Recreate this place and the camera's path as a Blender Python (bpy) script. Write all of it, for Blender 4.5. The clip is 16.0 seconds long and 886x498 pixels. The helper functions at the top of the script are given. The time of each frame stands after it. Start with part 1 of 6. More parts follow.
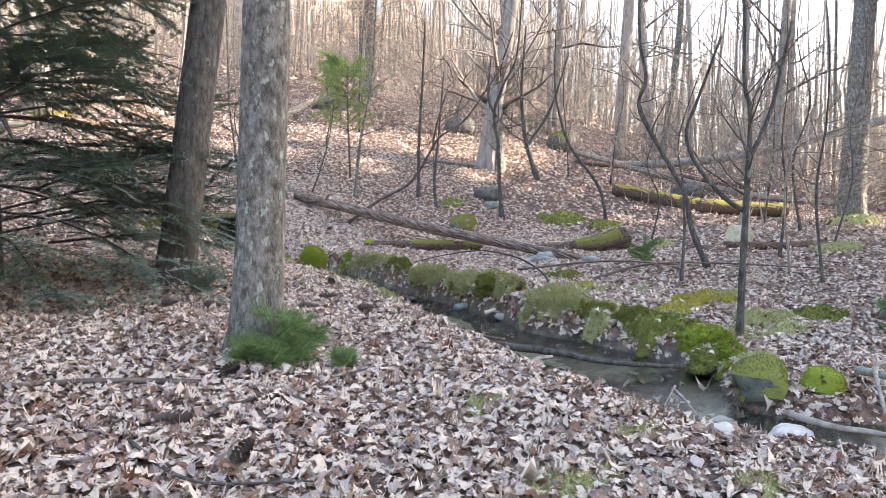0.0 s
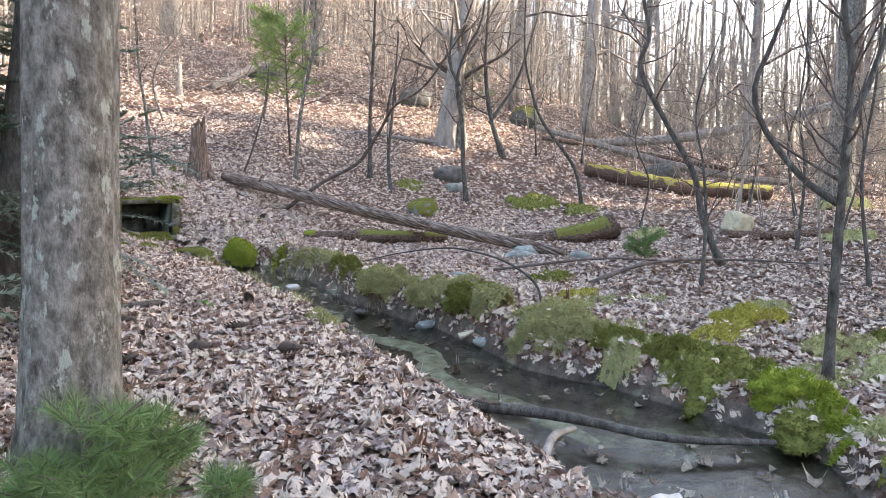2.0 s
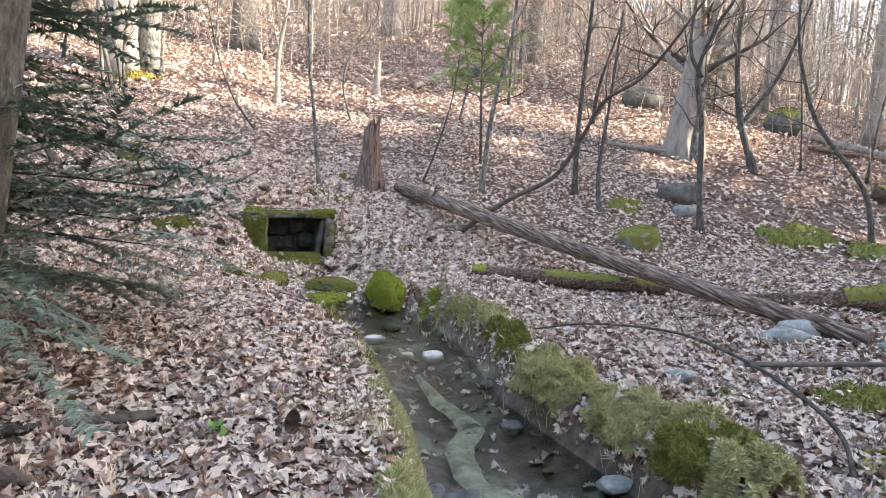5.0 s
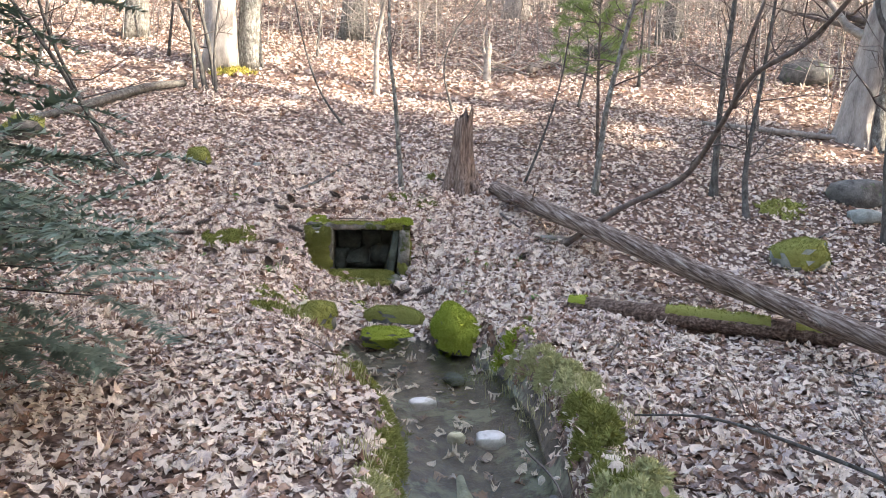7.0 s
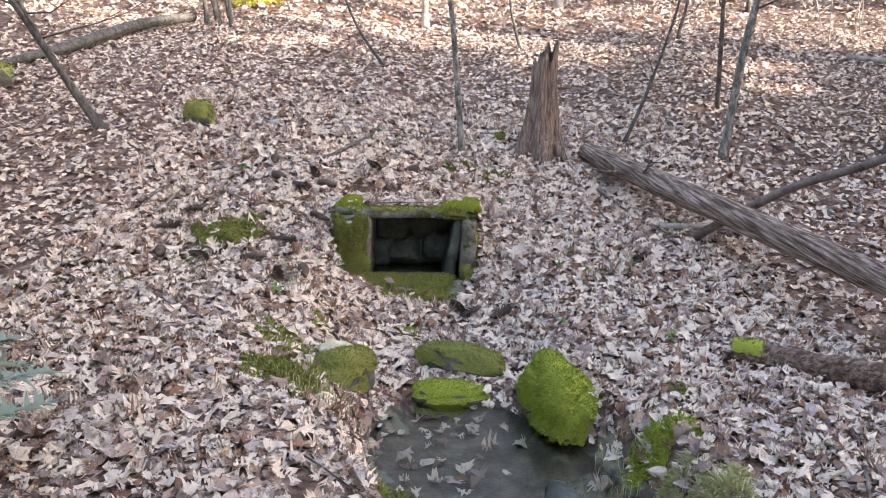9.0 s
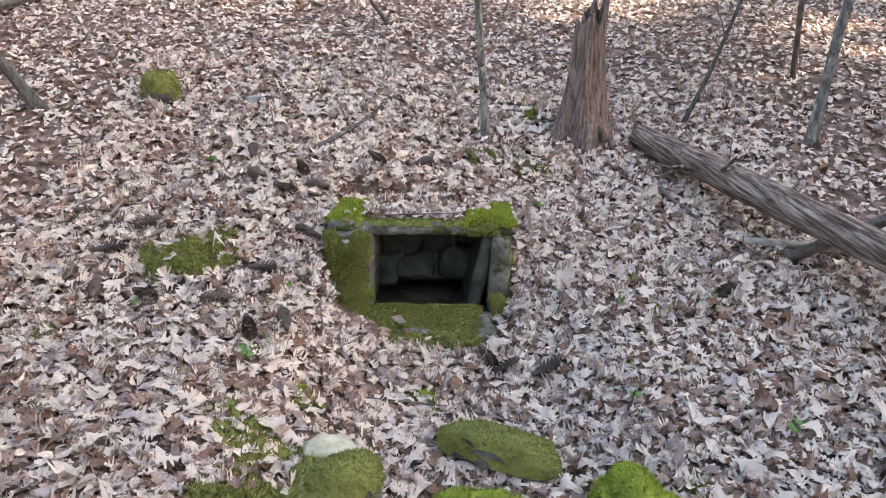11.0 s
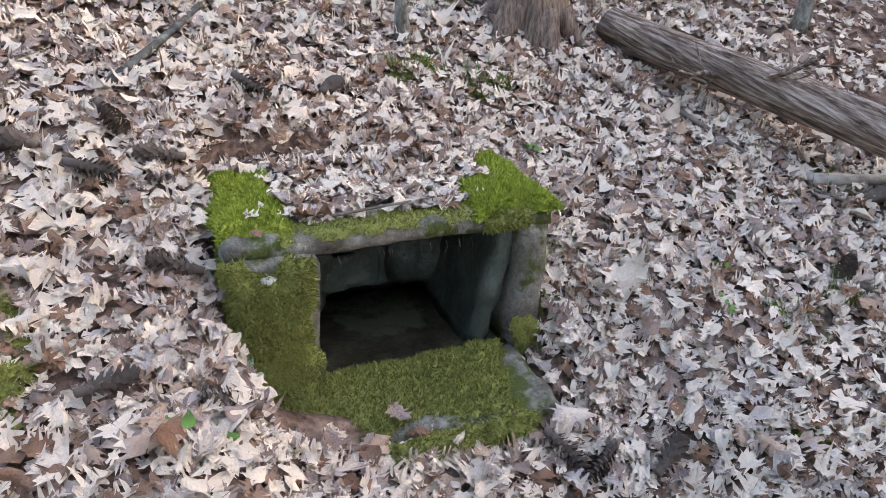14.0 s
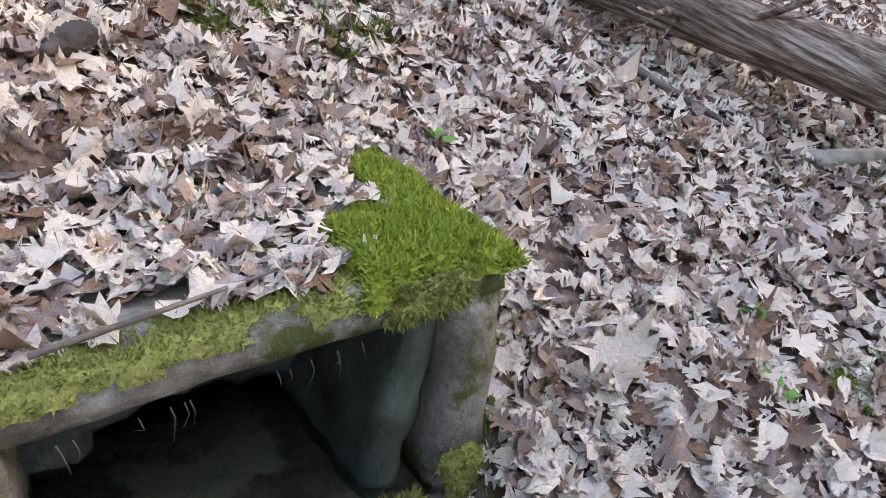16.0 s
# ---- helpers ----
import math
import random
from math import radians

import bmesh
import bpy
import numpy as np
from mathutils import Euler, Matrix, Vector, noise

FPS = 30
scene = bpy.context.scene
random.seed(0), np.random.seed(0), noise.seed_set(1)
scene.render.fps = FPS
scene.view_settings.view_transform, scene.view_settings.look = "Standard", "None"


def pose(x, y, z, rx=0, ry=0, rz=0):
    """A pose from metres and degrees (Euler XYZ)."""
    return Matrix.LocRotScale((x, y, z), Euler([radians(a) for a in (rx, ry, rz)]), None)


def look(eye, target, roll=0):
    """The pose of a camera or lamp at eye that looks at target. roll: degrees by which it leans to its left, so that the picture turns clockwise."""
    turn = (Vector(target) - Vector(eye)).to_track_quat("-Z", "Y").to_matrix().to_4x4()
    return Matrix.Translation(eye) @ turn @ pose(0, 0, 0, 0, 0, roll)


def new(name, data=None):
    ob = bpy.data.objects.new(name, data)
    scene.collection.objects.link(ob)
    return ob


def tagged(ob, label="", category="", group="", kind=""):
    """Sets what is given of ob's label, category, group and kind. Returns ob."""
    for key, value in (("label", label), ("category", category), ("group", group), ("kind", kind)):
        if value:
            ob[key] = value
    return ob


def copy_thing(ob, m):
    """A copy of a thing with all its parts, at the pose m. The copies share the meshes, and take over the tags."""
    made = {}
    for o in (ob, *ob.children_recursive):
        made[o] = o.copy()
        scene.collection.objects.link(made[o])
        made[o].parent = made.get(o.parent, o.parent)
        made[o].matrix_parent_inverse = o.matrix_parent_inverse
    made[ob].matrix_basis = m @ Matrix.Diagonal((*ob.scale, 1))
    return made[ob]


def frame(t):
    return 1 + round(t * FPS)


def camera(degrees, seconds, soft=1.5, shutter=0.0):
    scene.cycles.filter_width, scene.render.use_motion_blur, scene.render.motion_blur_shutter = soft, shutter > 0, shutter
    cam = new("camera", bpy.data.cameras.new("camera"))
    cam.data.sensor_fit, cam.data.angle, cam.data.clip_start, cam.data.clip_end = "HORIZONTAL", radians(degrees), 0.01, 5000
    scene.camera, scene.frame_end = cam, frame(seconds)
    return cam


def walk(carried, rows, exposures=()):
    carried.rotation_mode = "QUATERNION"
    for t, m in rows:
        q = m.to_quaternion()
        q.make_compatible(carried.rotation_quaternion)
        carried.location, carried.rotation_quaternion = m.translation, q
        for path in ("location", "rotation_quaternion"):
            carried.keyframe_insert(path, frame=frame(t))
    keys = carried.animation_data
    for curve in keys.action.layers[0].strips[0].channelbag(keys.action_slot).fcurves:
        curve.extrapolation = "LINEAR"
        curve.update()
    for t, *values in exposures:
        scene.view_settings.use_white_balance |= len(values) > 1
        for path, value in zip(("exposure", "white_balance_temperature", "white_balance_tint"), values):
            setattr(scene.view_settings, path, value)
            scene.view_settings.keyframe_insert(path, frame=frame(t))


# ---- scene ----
cam = camera(66.3, 16.0, soft=0.7)
PATH = [
    (0, (-2.757, -11.496, 0.953), (-1.738, -9.782, 0.803), 0.5),
    (0.5, (-2.539, -11.074, 0.964), (-1.471, -9.39, 0.805), 0.9),
    (1, (-2.251, -10.672, 0.952), (-1.19, -8.99, 0.744), 1.0),
    (1.5, (-2.063, -10.296, 0.982), (-1.007, -8.615, 0.742), 0.8),
    (2, (-1.883, -9.924, 0.991), (-0.75, -8.29, 0.781), 0.6),
    (2.5, (-1.632, -9.609, 1.017), (-0.5, -7.976, 0.794), 1.0),
    (3, (-1.423, -9.207, 1.019), (-0.367, -7.525, 0.787), 1.8),
    (3.5, (-1.216, -8.848, 1.048), (-0.343, -7.065, 0.809), 1.9),
    (4, (-0.972, -8.524, 1.071), (-0.27, -6.661, 0.878), 2.0),
    (4.2, (-0.918, -8.365, 1.057), (-0.228, -6.497, 0.868), 2.2),
    (6.3, (0.223, -7.312, 1.354), (0.487, -5.348, 1.082), 1.7),
    (6.5, (0.25, -7.134, 1.357), (0.491, -5.164, 1.109), 1.4),
    (7, (0.263, -6.669, 1.305), (0.431, -4.694, 1.041), 1.7),
    (7.5, (0.237, -6.165, 1.316), (0.442, -4.205, 0.978), 2.3),
    (8, (0.245, -5.636, 1.345), (0.435, -3.685, 0.949), 2.1),
    (8.5, (0.196, -5.201, 1.404), (0.354, -3.255, 0.973), 1.7),
    (9, (0.167, -4.742, 1.455), (0.205, -2.793, 1.008), 1.1),
    (9.2, (0.181, -4.583, 1.475), (0.192, -2.623, 1.077), 1.3),
    (11.3, (-0.012, -3.407, 1.626), (0.028, -1.515, 0.977), 1.2),
    (11.5, (-0.09, -3.284, 1.631), (-0.037, -1.407, 0.943), 1.5),
    (12, (-0.237, -3.026, 1.671), (-0.054, -1.186, 0.909), 2.2),
    (12.5, (-0.373, -2.696, 1.652), (-0.129, -0.847, 0.929), 2.0),
    (13, (-0.542, -2.379, 1.587), (-0.097, -0.587, 0.818), 2.8),
    (13.5, (-0.615, -2.066, 1.546), (0.02, -0.401, 0.638), 4.2),
    (14, (-0.61, -1.698, 1.495), (0.111, -0.072, 0.579), 3.2),
    (14.5, (-0.585, -1.385, 1.456), (0.314, 0.13, 0.509), 3.9),
    (15, (-0.466, -1.18, 1.455), (0.539, 0.289, 0.543), 4.4),
    (15.5, (-0.338, -0.982, 1.361), (0.755, 0.435, 0.468), 6.1),
    (16, (-0.186, -0.757, 1.232), (0.858, 0.626, 0.233), 5.2),
]
walk(cam, [(t, look(eye, target, roll)) for t, eye, target, roll in PATH],
     exposures=[(0, 2.80, 7150, 15), (4, 2.70, 7200, 15), (9, 2.70, 7150, 16), (12.5, 2.62, 7050, 14), (14, 2.82, 7200, 14), (16, 2.95, 7300, 15)])


# ================= camera light =================
world = bpy.data.worlds.new("sky")
scene.world = world
world.use_nodes = True
wn = world.node_tree
sky = wn.nodes.new("ShaderNodeTexSky")
sky.sky_type = "NISHITA"
sky.sun_disc = False
SUN = Vector((0.85, -0.36, 0.44)).normalized()
sky.sun_elevation = math.asin(SUN.z)
sky.sun_rotation = math.atan2(SUN.x, SUN.y)
sky.air_density, sky.dust_density = 1.0, 3.0
wn.nodes["Background"].inputs[1].default_value = 0.15
wn.links.new(sky.outputs[0], wn.nodes["Background"].inputs[0])
sun = new("sun", bpy.data.lights.new("sun", "SUN"))
sun.data.energy, sun.data.angle, sun.data.color = 2.7, radians(0.6), (1.0, 0.93, 0.82)
sun.matrix_world = look(SUN * 60, (0, 0, 0))


# ================= terrain =================
def sstep(a, b, v):
    q = np.clip((v - a) / (b - a), 0, 1)
    return q * q * (3 - 2 * q)


def soft(v, k):
    return k * np.logaddexp(0, v / k)


CREEK = np.array([(0.16, -1.48, 0.14), (0.25, -1.75, 0.38), (0.42, -2.1, 0.48), (0.60, -2.5, 0.48), (0.74, -3.0, 0.38), (0.72, -3.5, 0.36), (0.68, -4.2, 0.33),
                  (0.71, -4.8, 0.38), (0.73, -5.4, 0.46), (0.68, -6.0, 0.48), (0.62, -6.6, 0.46), (0.71, -7.2, 0.57), (0.70, -7.6, 0.62),
                  (0.67, -8.1, 0.69), (0.50, -8.5, 0.60), (0.45, -8.9, 0.42), (0.52, -9.2, 0.30), (0.75, -9.6, 0.24), (1.6, -10.1, 0.3),
                  (3.2, -10.9, 0.4), (6.0, -12.5, 0.5), (12.0, -15.0, 0.6)])


def creek_near(x, y):
    """Distance to the creek's middle line and the half width there."""
    best = np.full(np.shape(x), 1e9)
    width = np.zeros(np.shape(x))
    for (ax, ay, aw), (bx, by, bw) in zip(CREEK[:-1], CREEK[1:]):
        dx, dy = bx - ax, by - ay
        u = np.clip(((x - ax) * dx + (y - ay) * dy) / (dx * dx + dy * dy), 0, 1)
        d = np.hypot(x - ax - u * dx, y - ay - u * dy)
        near = d < best
        best = np.where(near, d, best)
        width = np.where(near, aw + u * (bw - aw), width)
    return best, width


def water_level(y):
    return np.clip(-0.15 + 0.035 * (y + 2.8), -0.29, -0.10)


def bumps(x, y):
    return (0.030 * np.sin(1.7 * x + 0.6 * y + 1) * np.sin(1.3 * y - 0.5 * x) + 0.018 * np.sin(3.9 * x - 2.2 * y) * np.sin(3.1 * y + 1.4 * x + 2)
            + 0.010 * np.sin(8.3 * x + 5.1 * y) * np.sin(7.7 * y - 3.2 * x + 1))


def height(x, y):
    x, y = np.asarray(x, float), np.asarray(y, float)
    flat = 0.04 + 0.032 * np.clip(x - 3, 0, 25) + 0.04 * np.clip(y + 4, -8, 3) + 0.09 * sstep(0.3, -0.6, x) + 0.02 * np.clip(-x - 1, 0, 10)
    side = x / np.maximum(y + 14, 4)
    gentle = 1 - 0.62 * sstep(0.45, 1.2, side)
    hill = gentle * (0.41 * soft(y + 0.62, 0.34) - 0.10 * soft(y - 3, 1.0))
    hill = hill + (0.05 * sstep(0.2, -1.2, x) + 0.09 * sstep(1.3, 3, x)) * sstep(-1.8, 0.3, y)
    dip = 0.24 * np.exp(-((x - 0.08 + 0.12 * y) / 0.62) ** 4) * sstep(-2.4, -1.2, y) * sstep(0.28, -0.12, y)
    back = 0.45 * soft(-y - 24, 2)
    dip = dip + 0.14 * np.exp(-((x + 0.40) / 0.42) ** 2 - ((y + 1.55) / 0.5) ** 2)
    z = flat + hill + back + bumps(x, y) * (1 + 0.06 * np.clip(np.hypot(x, y) - 8, 0, 30)) - dip
    d, w = creek_near(x, y)
    cut = sstep(1.0, 0.0, (d - w + 0.04) / 0.20)
    bed = water_level(y) - 0.05 - 0.07 * sstep(1.0, 0.3, d / np.maximum(w, 0.05))
    z = np.where(d < w + 0.4, z * (1 - cut) + np.minimum(z, bed) * cut, z)
    # a lightly dug seat for the spring box
    inside = sstep(0.50, 0.44, np.abs(x)) * sstep(-0.30, -0.10, y) * sstep(0.58, 0.53, y)
    return z * (1 - inside) + np.minimum(z, 0.12) * inside
# ---- end terrain


def grid_mesh(name, xs, ys, zf):
    X, Y = np.meshgrid(xs, ys)
    Z = zf(X, Y)
    v = np.stack([X.ravel(), Y.ravel(), Z.ravel()], 1)
    n, m = len(xs), len(ys)
    i = (np.arange(m - 1)[:, None] * n + np.arange(n - 1)[None]).ravel()
    f = np.stack([i, i + 1, i + n + 1, i + n], 1)
    me = bpy.data.meshes.new(name)
    me.from_pydata(v.tolist(), [], f.tolist())
    me.polygons.foreach_set("use_smooth", np.ones(len(f), bool))
    return me


# ================= materials =================
def material(name, ramp, scale=6.0, rough=0.85, bump=0.3, fine=60.0, metal=0.0, stretch=(1, 1, 1), island=0.0, spec=0.3, blotch=None, grain=None, tone=False):
    """A noise-driven surface: a coarse ramp broken up by a finer grain, with relief; blotch: (colour, scale, threshold) of a second layer."""
    m = bpy.data.materials.new(name)
    m.use_nodes = True
    nt = m.node_tree
    N, L = nt.nodes, nt.links
    b = N["Principled BSDF"]
    tc = N.new("ShaderNodeTexCoord")
    mp = N.new("ShaderNodeMapping")
    mp.inputs["Scale"].default_value = stretch
    if grain:
        mp.vector_type = "TEXTURE"
        mp.inputs["Scale"].default_value = [1 / q for q in stretch]
        mp.inputs["Rotation"].default_value = (radians(grain[0]), 0, radians(grain[1]))
    L.new(tc.outputs["Object"], mp.inputs[0])

    def nz(s, d=6.0, r=0.6):
        n = N.new("ShaderNodeTexNoise")
        n.inputs["Scale"].default_value, n.inputs["Detail"].default_value, n.inputs["Roughness"].default_value = s, d, r
        L.new(mp.outputs[0], n.inputs["Vector"])
        return n.outputs[0]

    coarse, grain = nz(scale), nz(fine, 4.0, 0.7)
    mixv = N.new("ShaderNodeMath")
    mixv.operation = "MULTIPLY_ADD"
    L.new(grain, mixv.inputs[0])
    mixv.inputs[1].default_value = 0.45
    sub = N.new("ShaderNodeMath")
    sub.operation = "SUBTRACT"
    L.new(coarse, sub.inputs[0])
    sub.inputs[1].default_value = 0.225
    L.new(sub.outputs[0], mixv.inputs[2])
    src = mixv.outputs[0]
    if island > 0:
        geo = N.new("ShaderNodeNewGeometry")
        ma = N.new("ShaderNodeMath")
        ma.operation = "MULTIPLY_ADD"
        own = N.new("ShaderNodeAttribute")
        own.attribute_name = "tone"
        L.new(own.outputs["Fac"] if tone else geo.outputs["Random Per Island"], ma.inputs[0])
        ma.inputs[1].default_value = island
        s2 = N.new("ShaderNodeMath")
        s2.operation = "MULTIPLY_ADD"
        L.new(src, s2.inputs[0])
        s2.inputs[1].default_value = 1 - island
        L.new(s2.outputs[0], ma.inputs[2])
        src = ma.outputs[0]
    cr = N.new("ShaderNodeValToRGB")
    els = cr.color_ramp.elements
    while len(els) < len(ramp):
        els.new(0.5)
    for e, (p, c) in zip(els, ramp):
        e.position, e.color = p, (*c, 1)
    L.new(src, cr.inputs[0])
    col = cr.outputs[0]
    if blotch:
        bc, bs, bt = blotch
        bn = nz(bs, 5.0, 0.65)
        st = N.new("ShaderNodeMapRange")
        st.inputs["From Min"].default_value, st.inputs["From Max"].default_value = bt, bt + 0.06
        L.new(bn, st.inputs["Value"])
        mx = N.new("ShaderNodeMix")
        mx.data_type = "RGBA"
        L.new(st.outputs[0], mx.inputs["Factor"])
        L.new(col, mx.inputs["A"])
        mx.inputs["B"].default_value = (*bc, 1)
        col = mx.outputs["Result"]
    L.new(col, b.inputs["Base Color"])
    b.inputs["Roughness"].default_value, b.inputs["Metallic"].default_value = rough, metal
    b.inputs["Specular IOR Level"].default_value = spec
    if bump:
        bp = N.new("ShaderNodeBump")
        bp.inputs["Strength"].default_value, bp.inputs["Distance"].default_value = bump, 0.02
        L.new(mixv.outputs[0], bp.inputs["Height"])
        L.new(bp.outputs[0], b.inputs["Normal"])
    return m


LEAF = material("dry_leaf", [(0.15, (0.014, 0.007, 0.005)), (0.28, (0.052, 0.023, 0.015)), (0.40, (0.115, 0.052, 0.033)), (0.51, (0.175, 0.096, 0.063)), (0.59, (0.255, 0.140, 0.090)),
                             (0.66, (0.310, 0.200, 0.145)), (0.71, (0.310, 0.252, 0.240)), (0.77, (0.50, 0.340, 0.240)), (0.82, (0.54, 0.465, 0.44)), (0.88, (0.82, 0.70, 0.58))],
                scale=22, rough=0.7, bump=0.9, fine=150, island=0.82, spec=0.15, tone=True)
TAN_LEAF = material("beech_leaf", [(0.0, (0.40, 0.24, 0.11)), (0.5, (0.55, 0.36, 0.18)), (1.0, (0.68, 0.50, 0.30))], scale=8, rough=0.6, island=0.8, bump=0)
SOIL = material("leaf_mould", [(0.25, (0.035, 0.023, 0.018)), (0.42, (0.11, 0.072, 0.056)), (0.55, (0.21, 0.145, 0.115)), (0.66, (0.30, 0.22, 0.18)), (0.8, (0.40, 0.32, 0.28))],
                scale=14, rough=0.95, bump=0.8, fine=38, spec=0.1)
MUD = material("stream_mud", [(0.3, (0.036, 0.028, 0.020)), (0.5, (0.105, 0.085, 0.064)), (0.7, (0.20, 0.165, 0.125))], scale=9, rough=0.55, bump=0.6, fine=60, spec=0.4,
               blotch=((0.24, 0.245, 0.17), 3.2, 0.56))
SILT = material("pale_silt", [(0.3, (0.15, 0.145, 0.09)), (0.5, (0.36, 0.36, 0.25)), (0.7, (0.52, 0.52, 0.39))], scale=11, rough=0.7, bump=0.5, fine=60, blotch=((0.10, 0.09, 0.06), 6.0, 0.60))
BARK = material("grey_bark", [(0.30, (0.070, 0.068, 0.058)), (0.44, (0.145, 0.142, 0.124)), (0.54, (0.215, 0.212, 0.190)), (0.68, (0.32, 0.32, 0.29))],
                scale=24, rough=0.92, bump=1.0, fine=75, stretch=(1, 1, 0.55), blotch=((0.38, 0.42, 0.37), 20.0, 0.575))
DARK_BARK = material("dark_bark", [(0.25, (0.035, 0.034, 0.030)), (0.5, (0.110, 0.106, 0.096)), (0.75, (0.20, 0.20, 0.182))], scale=26, rough=0.93, bump=0.9,
                     fine=110, stretch=(1, 1, 0.4), blotch=((0.22, 0.25, 0.22), 11, 0.62))
PALE_BARK = material("pale_bark", [(0.25, (0.15, 0.135, 0.12)), (0.5, (0.33, 0.31, 0.28)), (0.75, (0.48, 0.46, 0.42))], scale=10, rough=0.9, bump=0.5, fine=60,
                     stretch=(1, 1, 0.3))
TWIG = material("twig_bark", [(0.3, (0.07, 0.057, 0.05)), (0.5, (0.15, 0.125, 0.11)), (0.7, (0.23, 0.20, 0.18))], scale=12, rough=0.9, bump=0.2, fine=60)
PALE_TWIG = material("pale_twig", [(0.3, (0.20, 0.175, 0.15)), (0.5, (0.34, 0.31, 0.27)), (0.7, (0.46, 0.43, 0.39))], scale=12, rough=0.9, bump=0.2, fine=60)
DEAD = material("weathered_wood", [(0.30, (0.035, 0.024, 0.018)), (0.44, (0.13, 0.092, 0.072)), (0.54, (0.26, 0.205, 0.17)), (0.68, (0.50, 0.44, 0.39))],
                scale=6, rough=0.9, bump=0.9, fine=26, stretch=(9, 0.55, 9), grain=(18, 22))
DEAD_ACROSS = material("rotten_wood", [(0.30, (0.035, 0.023, 0.017)), (0.44, (0.10, 0.068, 0.052)), (0.54, (0.19, 0.135, 0.105)), (0.70, (0.36, 0.29, 0.24))],
                       scale=6, rough=0.9, bump=0.9, fine=26, stretch=(9, 0.55, 9), grain=(0, -62))
STUMP = material("stump_wood", [(0.25, (0.055, 0.037, 0.03)), (0.45, (0.17, 0.125, 0.10)), (0.6, (0.29, 0.225, 0.185)), (0.78, (0.43, 0.36, 0.30))],
                 scale=9, rough=0.9, bump=0.9, fine=30, stretch=(7, 7, 0.7))
MOSS = material("green_moss", [(0.1, (0.018, 0.026, 0.005)), (0.35, (0.060, 0.082, 0.014)), (0.6, (0.120, 0.148, 0.030)), (0.85, (0.25, 0.265, 0.08))],
                scale=9, rough=0.95, bump=0.8, fine=70, island=0.75, spec=0.1)
BRIGHT_MOSS = material("bright_moss", [(0.1, (0.030, 0.055, 0.006)), (0.35, (0.095, 0.145, 0.014)), (0.6, (0.175, 0.240, 0.024)), (0.85, (0.30, 0.36, 0.06))],
                       scale=9, rough=0.95, bump=0.8, fine=70, island=0.75, spec=0.1)
OLIVE_MOSS = material("olive_moss", [(0.1, (0.035, 0.038, 0.012)), (0.32, (0.135, 0.145, 0.048)), (0.52, (0.27, 0.28, 0.11)), (0.75, (0.46, 0.46, 0.23))],
                      scale=9, rough=0.95, bump=0.8, fine=70, island=0.75, spec=0.1)
YELLOW_MOSS = material("yellow_moss", [(0.1, (0.070, 0.060, 0.010)), (0.35, (0.20, 0.178, 0.024)), (0.6, (0.32, 0.29, 0.045)), (0.85, (0.46, 0.42, 0.11))],
                       scale=9, rough=0.95, bump=0.8, fine=70, island=0.75, spec=0.1)
ROCK = material("grey_rock", [(0.25, (0.055, 0.055, 0.05)), (0.5, (0.15, 0.15, 0.14)), (0.75, (0.27, 0.27, 0.25))], scale=9, rough=0.88, bump=0.8, fine=50,
                blotch=((0.12, 0.17, 0.10), 6, 0.58))
WHITE_ROCK = material("quartz_rock", [(0.25, (0.42, 0.40, 0.36)), (0.5, (0.66, 0.64, 0.60)), (0.75, (0.82, 0.81, 0.78))], scale=8, rough=0.7, bump=0.5, fine=40)
BLUE_ROCK = material("lichened_rock", [(0.25, (0.14, 0.165, 0.155)), (0.5, (0.29, 0.33, 0.31)), (0.75, (0.48, 0.53, 0.50))], scale=10, rough=0.9, bump=0.5, fine=50)
CREAM_ROCK = material("cream_rock", [(0.25, (0.30, 0.28, 0.17)), (0.5, (0.55, 0.52, 0.36)), (0.75, (0.72, 0.69, 0.54))], scale=10, rough=0.9, bump=0.5, fine=50)
CONCRETE = material("old_concrete", [(0.25, (0.065, 0.062, 0.05)), (0.45, (0.14, 0.135, 0.115)), (0.6, (0.24, 0.235, 0.21)), (0.8, (0.40, 0.39, 0.36))], scale=10, rough=0.92,
                    bump=0.8, fine=70, blotch=((0.065, 0.085, 0.022), 4.5, 0.53))
WET_STONE = material("damp_stone", [(0.25, (0.022, 0.028, 0.022)), (0.5, (0.065, 0.085, 0.07)), (0.75, (0.13, 0.165, 0.14))], scale=7, rough=0.5, bump=0.7, fine=40, spec=0.4)
LICHEN = material("mint_lichen", [(0.3, (0.26, 0.46, 0.36)), (0.7, (0.45, 0.68, 0.55))], scale=20, rough=0.95, bump=0.4)
NEEDLE = material("hemlock_needles", [(0.1, (0.060, 0.095, 0.070)), (0.5, (0.125, 0.180, 0.135)), (0.9, (0.21, 0.28, 0.215))], scale=4, rough=0.6, bump=0, island=0.6)
PINE = material("pine_needles", [(0.1, (0.08, 0.14, 0.035)), (0.5, (0.17, 0.27, 0.075)), (0.9, (0.29, 0.41, 0.14))], scale=4, rough=0.6, bump=0, island=0.6)
SEEDLING = material("seedling_needles", [(0.1, (0.05, 0.10, 0.030)), (0.5, (0.10, 0.18, 0.060)), (0.9, (0.17, 0.27, 0.10))], scale=4, rough=0.6, bump=0, island=0.6)
HERB = material("herb_leaf", [(0.1, (0.03, 0.075, 0.012)), (0.5, (0.065, 0.15, 0.025)), (0.9, (0.11, 0.23, 0.045))], scale=9, rough=0.6, bump=0, island=0.5)
